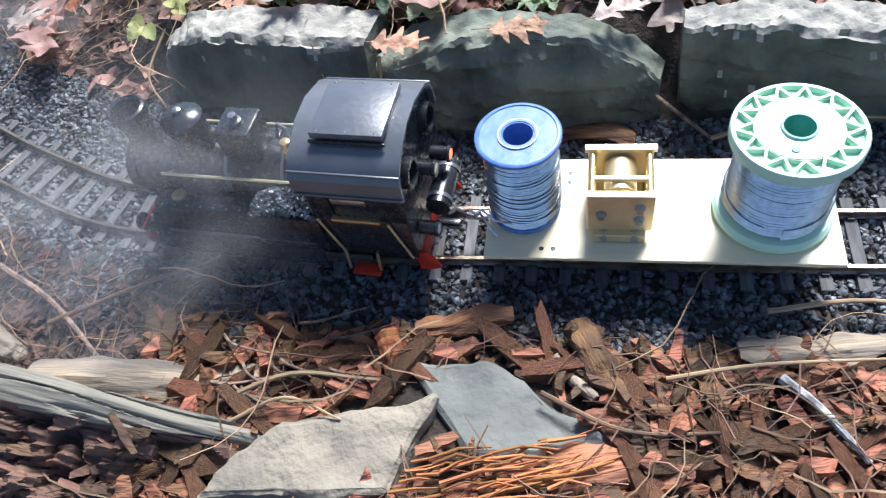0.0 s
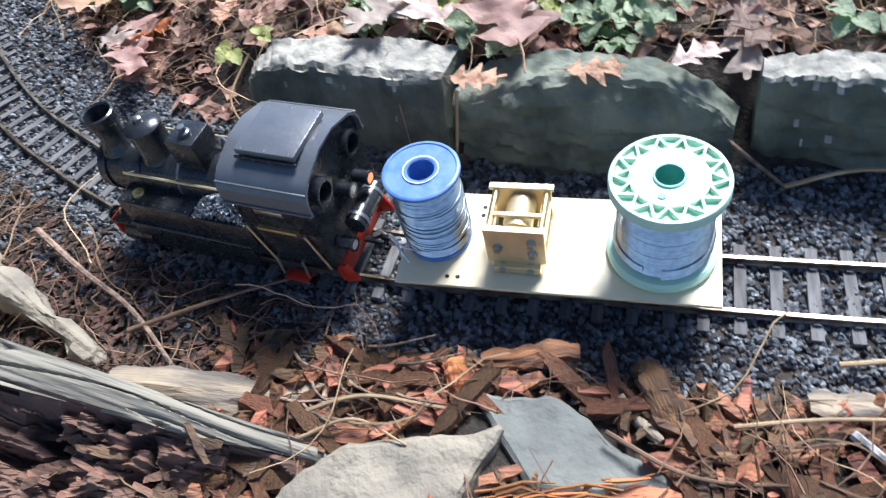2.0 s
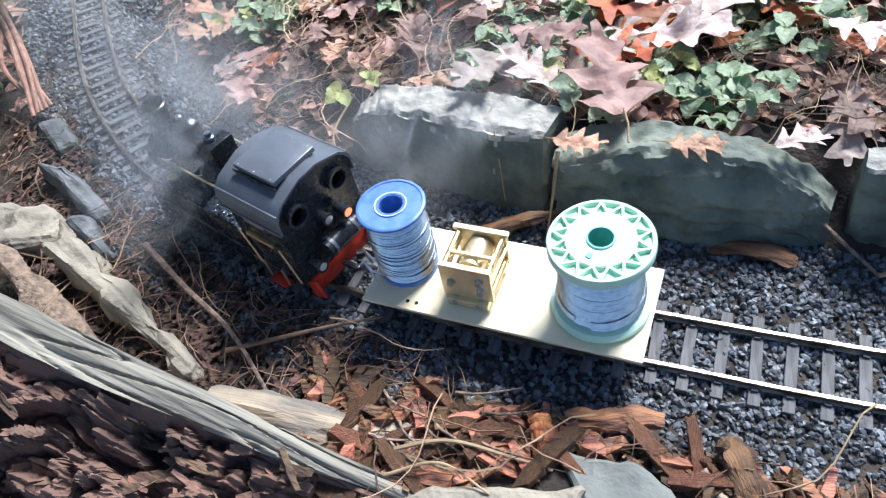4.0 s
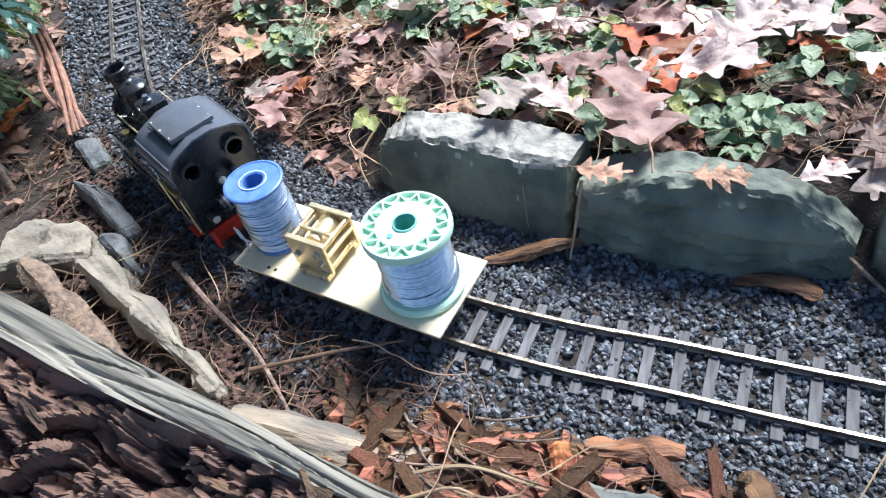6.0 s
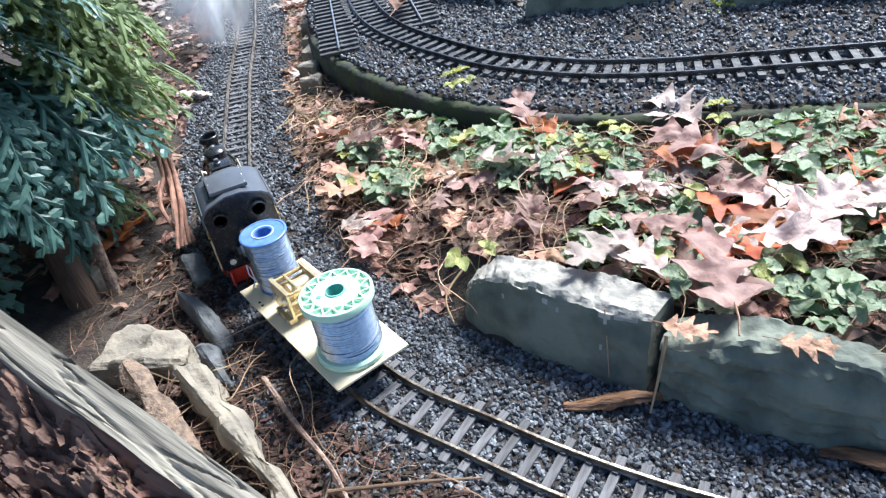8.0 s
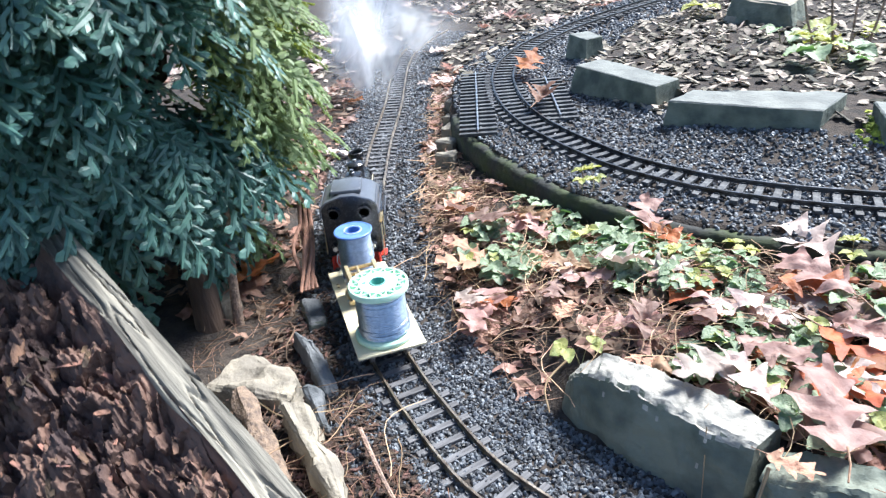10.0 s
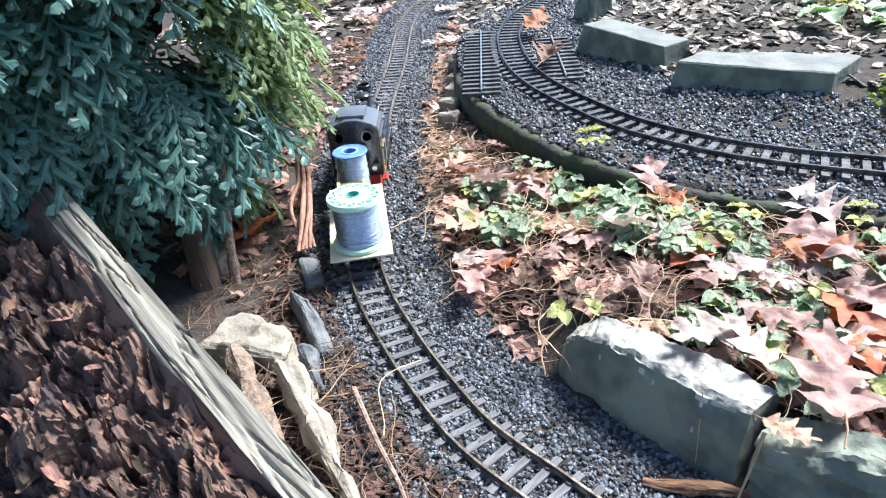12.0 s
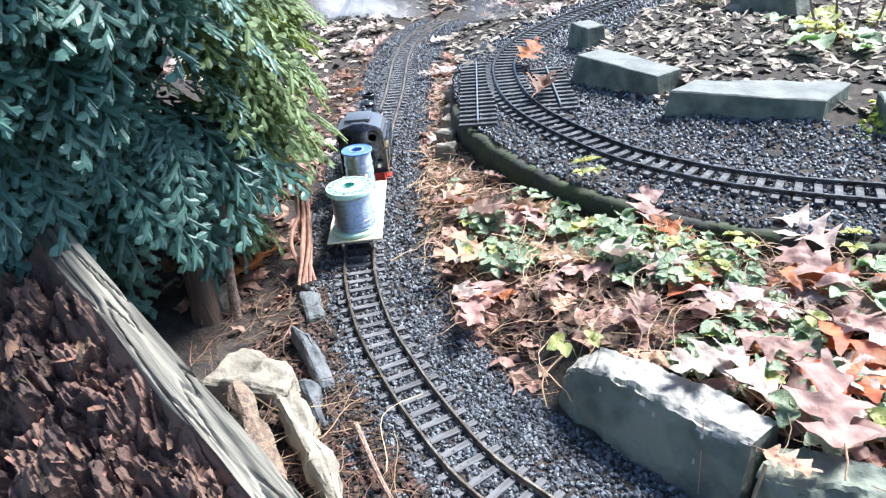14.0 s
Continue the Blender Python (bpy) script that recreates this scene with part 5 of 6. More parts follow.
def oak_leaf_mesh(seed):
    """A lobed blade with pointed lobes, folded along its rib and curled; one unit long."""
    r = np.random.default_rng(seed)
    n, half = 44, 4
    lobes = 3.4 + r.uniform(-0.3, 0.4)
    curl, cup, twist = r.uniform(-0.9, 0.9), r.uniform(-0.35, 0.5), r.uniform(-0.5, 0.5)
    rows = []
    for i in range(n + 1):
        u = i / n
        env = math.sin(math.pi * (u ** 0.82)) ** 0.7 * 0.36
        row = []
        for side in (-1, 1):
            ph = (u * lobes + 0.05 * side + 0.1 * r.standard_normal() * 0.05) % 1
            saw = ph / 0.68 if ph < 0.68 else (1 - ph) / 0.32
            w = env * (0.22 + 0.78 * saw ** 1.3) + 0.006
            row.append((side, w, 0.10 * saw * env / 0.3))
        rows.append((u, row))
    vs, fs = [], []
    for u, row in rows:
        line = []
        for side, w, fwd in (row[0],):
            for k in range(half, 0, -1):
                line.append((u + fwd * k / half, -w * k / half))
        line.append((u, 0))
        for side, w, fwd in (row[1],):
            for k in range(1, half + 1):
                line.append((u + fwd * k / half, w * k / half))
        for x, y in line:
            a = twist * (x - 0.4)
            z = curl * 0.28 * (x - 0.5) ** 2 + cup * abs(y) + 0.10 * noise.noise((x * 3.5 + seed, y * 5, seed)) + 0.03 * noise.noise((x * 11, y * 12, seed))
            vs.append((x, y * math.cos(a) - z * math.sin(a), y * math.sin(a) + z * math.cos(a)))
    m = 2 * half + 1
    for i in range(n):
        for k in range(m - 1):
            fs.append((i * m + k, i * m + k + 1, (i + 1) * m + k + 1, (i + 1) * m + k))
    low = min(v[2] for v in vs)
    vs = [(x, y, z - low * 0.8) for x, y, z in vs]
    me = bpy.data.meshes.new("oak_leaf")
    me.from_pydata(vs, [], fs)
    me.polygons.foreach_set("use_smooth", [True] * len(me.polygons))
    return me, vs[half][2]


LEAF_SHAPES = [oak_leaf_mesh(k + 1) for k in range(9)]
LEAF_MESH = {}


def oak_leaf(x, y, z, size, yaw, colour, tilt=None):
    k = int(rng.integers(len(LEAF_SHAPES)))
    if (k, colour) not in LEAF_MESH:
        me = LEAF_SHAPES[k][0].copy()
        me.materials.append(LEAF_MATS[colour])
        bm = sweep([(0.04, 0, LEAF_SHAPES[k][1]), (-0.12, 0.01, LEAF_SHAPES[k][1] + 0.01), (-0.26, 0.04, LEAF_SHAPES[k][1] - 0.01)], 0.009, 5, 0.8)
        st = bpy.data.meshes.new("stalk")
        bm.to_mesh(st)
        bm.free()
        st.materials.append(M_STALK)
        LEAF_MESH[k, colour] = me, st
    me, st = LEAF_MESH[k, colour]
    ob = new("oak_leaf", me)
    tx, ty = (rng.uniform(-14, 14), rng.uniform(-14, 14)) if tilt is None else tilt
    ob.matrix_basis = pose(x, y, z, tx, ty, yaw) @ Matrix.Diagonal((size, size, size, 1))
    s = new("stalk", st)
    s.parent = ob
    words = {"pinkish": "dry pinkish brown oak leaf, curled, on the ground cover", "orange": "dry orange-brown oak leaf with pointed lobes", "pale": "pale bleached oak leaf lying face down", "tan": "tan dry leaf lying flat with curled edges", "brown": "dark brown curled oak leaf in the litter"}
    return tagged(ob, words[colour], "leaf", "fallen leaves")


PINKISH = [(-0.2964, 0.8341, 0.004, 0.103, -85), (-0.2418, 0.7441, 0.01, 0.052, 62), (0.126, 0.579, 0.075, 0.144, 102), (0.0132, 0.8307, 0.055, 0.101, -117), (-0.0842, 0.8547, 0.04, 0.049, 52), (-0.4272, 1.0377, 0.01, 0.071, -99), (-0.3389, 0.9581, 0.01, 0.06, -144), (-0.1205, 0.9738, 0.05, 0.102, 114), (-0.4474, 0.9804, 0.012, 0.072, 46), (-0.345, 0.9568, 0.02, 0.094, 73), (-0.6275, 1.2581, 0.005, 0.064, 46)]
ORANGE = [(0.19, 0.728, 0.07, 0.098, 161), (0.0326, 0.8475, 0.06, 0.058, 13), (-0.6347, 0.6621, 0.035, 0.106, 100), (0.0456, 0.8741, 0.065, 0.052, -18), (-0.0674, 0.9238, 0.05, 0.076, 123), (-0.592, 1.6154, 0.085, 0.16, 96)]
PALE = [(0.182, 0.7, 0.075, 0.103, 53), (0.308, 0.74, 0.07, 0.073, 143), (-0.1553, 0.8219, 0.04, 0.059, 38), (0.237, 0.551, 0.075, 0.049, 22), (0.1006, 0.9649, 0.06, 0.158, 125), (-0.1749, 0.8416, 0.045, 0.055, 3), (-0.1132, 0.8441, 0.05, 0.07, 29), (-1.3465, 1.9279, 0.02, 0.15, -4), (-0.1175, 1.4706, 0.13, 0.053, 36), (-0.3489, 0.7886, 0.01, 0.07, -22), (-1.1248, 2.0904, 0.005, 0.081, 64)]
TAN = [(0.159, 0.555, 0.075, 0.046, 3), (0.068, 0.569, 0.072, 0.047, -5)]
BROWN = [(0.176, 0.63, 0.06, 0.045, -141), (0.281, 0.629, 0.06, 0.036, 22), (-0.2501, 0.7388, 0.02, 0.056, 43), (-0.4703, 1.4001, 0.085, 0.141, 98), (0.146, 0.665, 0.06, 0.028, 55)]
for colour, rows in (("pinkish", PINKISH), ("orange", ORANGE), ("pale", PALE), ("tan", TAN), ("brown", BROWN)):
    for x, y, z, size, yaw in rows:
        z = max(z, ground_z(x, y) + 0.006) if colour != "tan" else z
        oak_leaf(x, y, z, min(size, 0.118), yaw, colour)
for k, (x, y) in enumerate(far_side(150, (-0.6, 0.7), (0.6, 1.12), 0.13, 0.7)):
    colour = ("pinkish", "brown", "brown", "pale", "pinkish", "tan", "orange", "tan")[int(rng.integers(8))]
    oak_leaf(x, y, ground_z(x, y) + rng.uniform(0.006, 0.022), rng.uniform(0.03, 0.085), rng.uniform(0, 360), colour)
for k, (x, y) in enumerate(near_side(26, (-1.25, -0.55), (0.62, 1.9), 0.11, 0.3)):
    oak_leaf(x, y, ground_z(x, y) + 0.008, rng.uniform(0.04, 0.09), rng.uniform(0, 360), ("pinkish", "pale", "orange", "brown")[k % 4])
for k, (x, y) in enumerate(far_side(20, (-1.0, -0.5), (0.9, 1.9), 0.11, 0.24)):
    oak_leaf(x, y, ground_z(x, y) + 0.008, rng.uniform(0.03, 0.07), rng.uniform(0, 360), ("pale", "pinkish", "brown")[k % 3])

for k, (x, y) in enumerate(far_side(20, (-0.02, 0.5), (0.68, 0.98), 0.2, 0.6)):
    oak_leaf(x, y, ground_z(x, y) + rng.uniform(0.014, 0.03), rng.uniform(0.07, 0.11), rng.uniform(0, 360), ("pinkish", "pale", "pinkish", "pale", "orange")[k % 5])

# the drift of large leaves on the bank behind the stones
DRIFT = [(0.030, 0.985, 0.125, 50, "pale"), (-0.04, 0.775, 0.105, 10, "pinkish"), (0.045, 0.860, 0.085, 10, "orange"), (0.090, 0.765, 0.115, -15, "orange"), (0.085, 0.715, 0.135, -62, "pinkish"), (0.12, 0.86, 0.09, 200, "pale"), (0.020, 0.735, 0.085, -20, "pinkish"), (-0.175, 0.865, 0.085, -12, "pale"), (0.17, 0.80, 0.11, 130, "pinkish"), (0.16, 0.73, 0.10, 30, "pinkish"), (0.21, 0.79, 0.105, -20, "pale"), (-0.30, 0.775, 0.085, -75, "pinkish"), (-0.255, 0.760, 0.06, -15, "pinkish"), (-0.42, 0.975, 0.10, -10, "pinkish"), (-0.13, 0.945, 0.06, 80, "orange")]
for x, y, size, yaw, colour in DRIFT:
    oak_leaf(x, y, ground_z(x, y) + rng.uniform(0.016, 0.028), size, yaw, colour)

# crumbled leaf litter
frag = []
for k in range(6):
    bm = bmesh.new()
    bmesh.ops.create_grid(bm, x_segments=3, y_segments=2, size=0.5)
    for v in bm.verts:
        v.co = Vector((v.co.x * rng.uniform(0.6, 1.3), v.co.y * rng.uniform(0.3, 0.9), rng.uniform(-0.15, 0.15)))
    frag.append(template(bm))
M_FRAG = leafy(material("leaf_litter", (0.40, 0.25, 0.18), 0.75, second=(0.17, 0.10, 0.075), scale=60, per_island=0.6), (0.4, 0.2, 0.1), 0.15)
pts = np.concatenate([far_side(1700, (-0.62, 0.75), (0.55, 1.15), 0.11, 0.75), far_side(250, (-1.0, -0.5), (0.9, 1.9), 0.10, 0.2), near_side(500, (-1.25, -0.5), (0.6, 1.9), 0.10, 0.4)])
tagged(scatter("leaf_litter", frag, [(int(rng.integers(6)), turn_matrix((x, y, h + rng.uniform(0.002, 0.010)), rng.uniform(0.010, 0.030), None, 0.5)) for (x, y), h in zip(pts, ground_height(pts))], M_FRAG), "crumbled brown leaf litter", "litter", kind="stuff")


# ---- ground cover ----
M_GREEN_LEAF = leafy(material("ground_cover_leaf", (0.19, 0.25, 0.155), 0.5, second=(0.31, 0.36, 0.23), scale=4, bump=0.4, bump_scale=12, per_object=0.3), (0.2, 0.4, 0.08), 0.22)
M_YELLOW_LEAF = leafy(material("yellow_green_leaf", (0.30, 0.35, 0.13), 0.5, second=(0.42, 0.41, 0.14), scale=3, bump=0.4, bump_scale=12, per_object=0.2), (0.6, 0.6, 0.08), 0.25)
M_STEM = material("green_stem", (0.20, 0.22, 0.10), 0.6, second=(0.28, 0.16, 0.10), scale=30)


def leaflet_mesh(mat, seed):
    """An oval toothed leaflet, folded a little along its rib; one unit long."""
    r = np.random.default_rng(seed)
    n, vs, fs = 14, [], []
    for i in range(n + 1):
        u = i / n
        w = 0.40 * math.sin(math.pi * min(0.995, u ** 0.8 * 0.97 + 0.02)) ** 0.75 * (1 + 0.09 * (i % 2))
        for k in (-1, -0.5, 0, 0.5, 1):
            vs.append((u, k * w, 0.22 * abs(k) * w * 2 - 0.25 * (u - 0.4) ** 2 + 0.04 * r.standard_normal() * abs(k)))
    for i in range(n):
        for k in range(4):
            fs.append((i * 5 + k, i * 5 + k + 1, i * 5 + k + 6, i * 5 + k + 5))
    me = bpy.data.meshes.new("leaflet")
    me.from_pydata(vs, [], fs)
    me.polygons.foreach_set("use_smooth", [True] * len(me.polygons))
    me.materials.append(mat)
    return me


LEAFLETS = [leaflet_mesh(M_GREEN_LEAF, k) for k in range(3)]
LEAFLETS_Y = [leaflet_mesh(M_YELLOW_LEAF, k + 5) for k in range(2)]


def make_plant(heads, shapes, label):
    """A rosette: stems that each carry three leaflets."""
    bm = bmesh.new()
    tops = []
    for k in range(heads):
        a = 6.283 * k / heads + rng.uniform(-0.5, 0.5)
        r, h = rng.uniform(0.006, 0.022), rng.uniform(0.012, 0.030)
        top = (r * math.cos(a), r * math.sin(a), h)
        sweep([(0, 0, -0.004), (top[0] * 0.4, top[1] * 0.4, h * 0.7), top], 0.0006, 4, 0.8, bm)
        tops.append((top, a))
    plant = part("ground_cover", bm, M_STEM, None, "", 60)
    tagged(plant, label, "plant", "ground cover plants")
    for top, a in tops:
        size = rng.uniform(0.013, 0.026)
        for d in (-1.35, 0, 1.35):
            lf = new("leaflet", shapes[int(rng.integers(len(shapes)))])
            lf.parent = plant
            lf.matrix_basis = pose(*top, rng.uniform(-18, 18), rng.uniform(-5, 22), math.degrees(a + d)) @ Matrix.Diagonal((size, size, size, 1))
    return plant


KINDS = [make_plant(2 + k % 3, LEAFLETS, "low green strawberry-like plant with three-part leaves") for k in range(6)]
KINDS_Y = [make_plant(2, LEAFLETS_Y, "yellow-green low plant with small leaves") for k in range(3)]
spots = far_side(235, (-0.52, 0.75), (0.6, 1.10), 0.16, 0.7, lambda x, y: noise.noise((x * 7, y * 7, 4)) > -0.12)
for k, (x, y) in enumerate(spots):
    src = KINDS_Y[k % 3] if k % 11 == 0 else KINDS[k % 6]
    m = pose(x, y, ground_z(x, y) + 0.002, rng.uniform(-10, 10), rng.uniform(-10, 10), rng.uniform(0, 360))
    if k < 9:
        src = (KINDS + KINDS_Y)[k]
        src.matrix_basis = m
    else:
        copy_thing(src, m)
for x, y in ((-0.2405, 1.0662), (-0.2564, 1.0573), (0.1222, 0.9879), (-0.13, 0.676), (0.3731, 1.9022), (0.3132, 1.8594), (0.1127, 1.9503)):
    copy_thing(KINDS_Y[0], pose(x, y, ground_z(x, y) + 0.01, 0, 0, x * 900))

# moss beside the far blocks
moss = []
for k in range(500):
    x, y = 0.135 + rng.normal(0, 0.022), 1.43 + rng.normal(0, 0.03)
    r = rng.uniform(0.004, 0.010)
    moss.append((int(rng.integers(6)), turn_matrix((x, y, 0.062 + rng.uniform(0, 0.03) * max(0, 1 - abs(x - 0.135) / 0.05)), r, tilt=1.5)))
tagged(scatter("moss", STONES, moss, material("moss", (0.30, 0.33, 0.05), 0.95, second=(0.15, 0.20, 0.03), scale=100, bump=0.8, per_island=0.4)), "yellow-green moss cushion beside the edging block", "moss", kind="stuff")


# ---- side track that crosses the curve ----
def make_siding():
    t = tagged(new("crossing_track"), "short stub rails with dark ties beside the curved track", "railway track", kind="structure")
    for (ax, ay), (bx, by) in (((-0.736, 1.6535), (-0.5355, 1.255)), ((-0.5471, 1.6439), (-0.411, 1.3815))):
        d = Vector((bx - ax, by - ay))
        yaw = math.degrees(math.atan2(d.y, d.x))
        ob = part("stub_rail", box((d.length, 0.0032, 0.006), (0, 0, 0), 0.0006), M_STEEL, t, "bright stub rail")
        ob.matrix_basis = pose((ax + bx) / 2, (ay + by) / 2, FAR_Z - 0.002, 0, 0, yaw)
        n = int(d.length / 0.026)
        for k in range(n + 1):
            u = k / n
            tie = part("tie", box((0.010, 0.075, 0.006), (0, 0, 0), 0.0006), M_TIE_DARK, t)
            tie.matrix_basis = pose(ax + u * d.x, ay + u * d.y, FAR_Z - 0.0078, 0, 0, yaw)


make_siding()


# ---- cedar ----
def frond_template(seed):
    """A flat fan of scale foliage: an axis with side shoots that branch once more; one unit long."""
    r = np.random.default_rng(seed)
    vs, fs = [], []

    def segment(p, d, length, w0, w1, lift):
        n = np.array([-d[1], d[0]])
        z = lambda q: -0.34 * q[0] ** 2 - 0.10 * abs(q[1]) ** 1.3 + lift
        e = p + d * length
        for q, dz in ((p + n * w0, 0), (p, 0.012), (p - n * w0, 0), (e - n * w1, 0), (e, 0.010), (e + n * w1, 0)):
            vs.append((q[0], q[1], z(q) + dz))
        k = len(vs) - 6
        fs.extend([(k, k + 1, k + 4, k + 5), (k + 1, k + 2, k + 3, k + 4)])

    def shoot(p, ang, length, depth):
        d = np.array([math.cos(ang), math.sin(ang)])
        lift = 0.012 * r.standard_normal()
        w = (0.014, 0.021, 0.030)[depth]
        if depth == 2:
            segment(p, d, length * 0.6, w * 0.8, w, lift)
            segment(p + d * length * 0.6, d, length * 0.4, w, 0.006, lift)
            return
        segment(p, d, length * 0.5, w, w, lift)
        segment(p + d * length * 0.5, d, length * 0.5, w, 0.008, lift)
        m = 11 if depth == 0 else max(3, int(length / 0.066))
        for k in range(1, m):
            u = k / m
            side = 1 if k % 2 else -1
            ln = (0.60 * (1 - 0.80 * u) * min(1, 0.45 + u * 2) if depth == 0 else 0.115 * (1 - 0.45 * u)) * r.uniform(0.8, 1.15)
            shoot(p + d * length * u, ang + side * r.uniform(0.60, 0.82), ln, depth + 1)

    shoot(np.zeros(2), 0.0, 1.0, 0)
    return np.array(vs), fs


FRONDS = [frond_template(k) for k in range(5)]
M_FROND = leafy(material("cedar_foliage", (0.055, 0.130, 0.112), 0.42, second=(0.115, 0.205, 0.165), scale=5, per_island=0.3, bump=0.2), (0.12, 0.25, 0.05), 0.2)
# lit copy of the foliage: sunlight put in as a lighter, yellower colour
M_FROND_SUN = leafy(material("cedar_foliage_sunlit", (0.13, 0.19, 0.075), 0.55, second=(0.19, 0.25, 0.10), scale=12, per_island=0.25, bump=0.2), (0.3, 0.35, 0.05), 0.25)


def make_cedar():
    cedar = tagged(new("cedar"), "dense young cedar with flat drooping sprays and a bare trunk", "tree")
    cedar.matrix_basis = pose(-0.016, 0.034, 0)
    trunk_pts = [(-0.628, 0.575, -0.03), (-0.635, 0.585, 0.06), (-0.66, 0.60, 0.16), (-0.72, 0.62, 0.4), (-0.78, 0.63, 0.8), (-0.80, 0.64, 1.15)]
    part("trunk", sweep(spline(trunk_pts, 6), 0.022, 12, 0.3), material("cedar_bark", (0.14, 0.09, 0.06), 0.9, second=(0.06, 0.04, 0.03), scale=60, stretch=(1, 1, 0.12), bump=1.0, bump_scale=110), cedar, "", 60)
    # a near-black solid core puts the crown's inner shade into its gaps
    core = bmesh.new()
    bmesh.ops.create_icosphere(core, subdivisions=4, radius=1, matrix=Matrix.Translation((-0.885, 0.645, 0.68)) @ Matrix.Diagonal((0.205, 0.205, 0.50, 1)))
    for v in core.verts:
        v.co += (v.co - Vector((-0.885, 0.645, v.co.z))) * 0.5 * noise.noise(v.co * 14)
    part("inner_foliage", core, material("inner_foliage", (0.016, 0.020, 0.013), 0.95, second=(0.008, 0.008, 0.006), scale=40, bump=1.0, bump_scale=90), cedar, "near-black core that puts shade behind the sprays", 60)
    part("limb", sweep(spline([(-0.600, 0.60, -0.02), (-0.605, 0.615, 0.06), (-0.615, 0.64, 0.14), (-0.64, 0.67, 0.26)], 6), 0.008, 8, 0.5), M_TWIG, cedar, "", 60)
    C = np.array([-0.875, 0.64, 0.69])
    poses, sunny = [], []
    limbs = bmesh.new()
    for k in range(2500):
        # a place on the crown's skin, thicker towards its foot
        az = rng.uniform(0, 6.283)
        h = rng.uniform(-1, 1)
        z = C[2] + h * 0.54
        reach = 0.285 * (1 - 0.35 * max(0, h) ** 2) * (0.62 + 0.38 * min(1, (h + 1.0) / 0.30)) * (1 + 0.10 * noise.noise((az * 2, z * 5, 1)))
        inner = rng.random() ** 0.45
        rad = reach * (0.45 + 0.5 * inner)
        p = np.array([C[0] + rad * math.cos(az), C[1] + rad * math.sin(az), z])
        toward = (p[0] - 0.06) * (C[0] - 0.06) + (p[1] - 0.1) * (C[1] - 0.1)
        if math.cos(az) * -0.86 + math.sin(az) * 0.5 > 0.55 and rng.random() < 0.8:
            continue
        size = rng.uniform(0.10, 0.17)
        droop = rng.uniform(0.05, 0.55) + (0.2 if h < -0.6 else 0) - 0.4 * max(0, h)
        e = Euler((rng.uniform(-0.32, 0.32), droop, az + rng.uniform(-0.7, 0.7)), "XYZ")
        m = np.eye(4)
        m[:3, :3] = np.array(e.to_matrix()) * size
        m[:3, 3] = p
        # sprays on the sun's side get the lit colour
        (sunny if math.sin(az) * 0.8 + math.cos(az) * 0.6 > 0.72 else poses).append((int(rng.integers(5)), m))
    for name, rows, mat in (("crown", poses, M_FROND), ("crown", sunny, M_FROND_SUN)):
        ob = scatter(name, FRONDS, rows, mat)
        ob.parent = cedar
        tagged(ob, "flat blue-green sprays" if mat is M_FROND else "yellow-green sprays with sunlight put into their colour", kind="stuff")
    for k in range(46):
        az, z = rng.uniform(0, 6.283), rng.uniform(0.12, 1.05)
        t = np.interp(z, [0, 1.15], [0, 1])
        c = np.array([-0.65 - 0.15 * t, 0.60 + 0.04 * t])
        end = C[:2] + 0.2 * np.array([math.cos(az), math.sin(az)])
        part("branch", sweep(spline([(*c, z), (*(c * 0.5 + end * 0.5), z + 0.05), (*end, z + 0.02)], 4), 0.004, 5, 0.3), M_TWIG, cedar, "", 60)


make_cedar()


# litter and leaves where the line runs out of sight; litter paled for sunlight
far_pts = np.column_stack([rng.uniform(-1.9, -0.75, 1500), rng.uniform(1.5, 3.0, 1500)])
fo, fs_ = MAIN.offsets(far_pts)
far_pts = far_pts[np.abs(fo) > 0.11]
tagged(scatter("wood_shreds", CHIPS, [(int(rng.integers(10)), turn_matrix((x, y, h + 0.004), (rng.uniform(0.015, 0.05), rng.uniform(0.02, 0.06), 0.02), None, 0.4)) for (x, y), h in zip(far_pts, ground_height(far_pts))], M_SHRED), "pale litter beside the far end of the track, sunlight put into its colour", "mulch", kind="stuff")
for x, y in far_pts[:60]:
    oak_leaf(x, y, ground_z(x, y) + 0.01, rng.uniform(0.06, 0.12), rng.uniform(0, 360), "pale" if rng.random() < 0.7 else "pinkish")
make_ballast("ballast", FAR, (2.5, 3.43), (-0.18, 0.18), 2600, 0.006, "grey crushed stone beyond the curve")


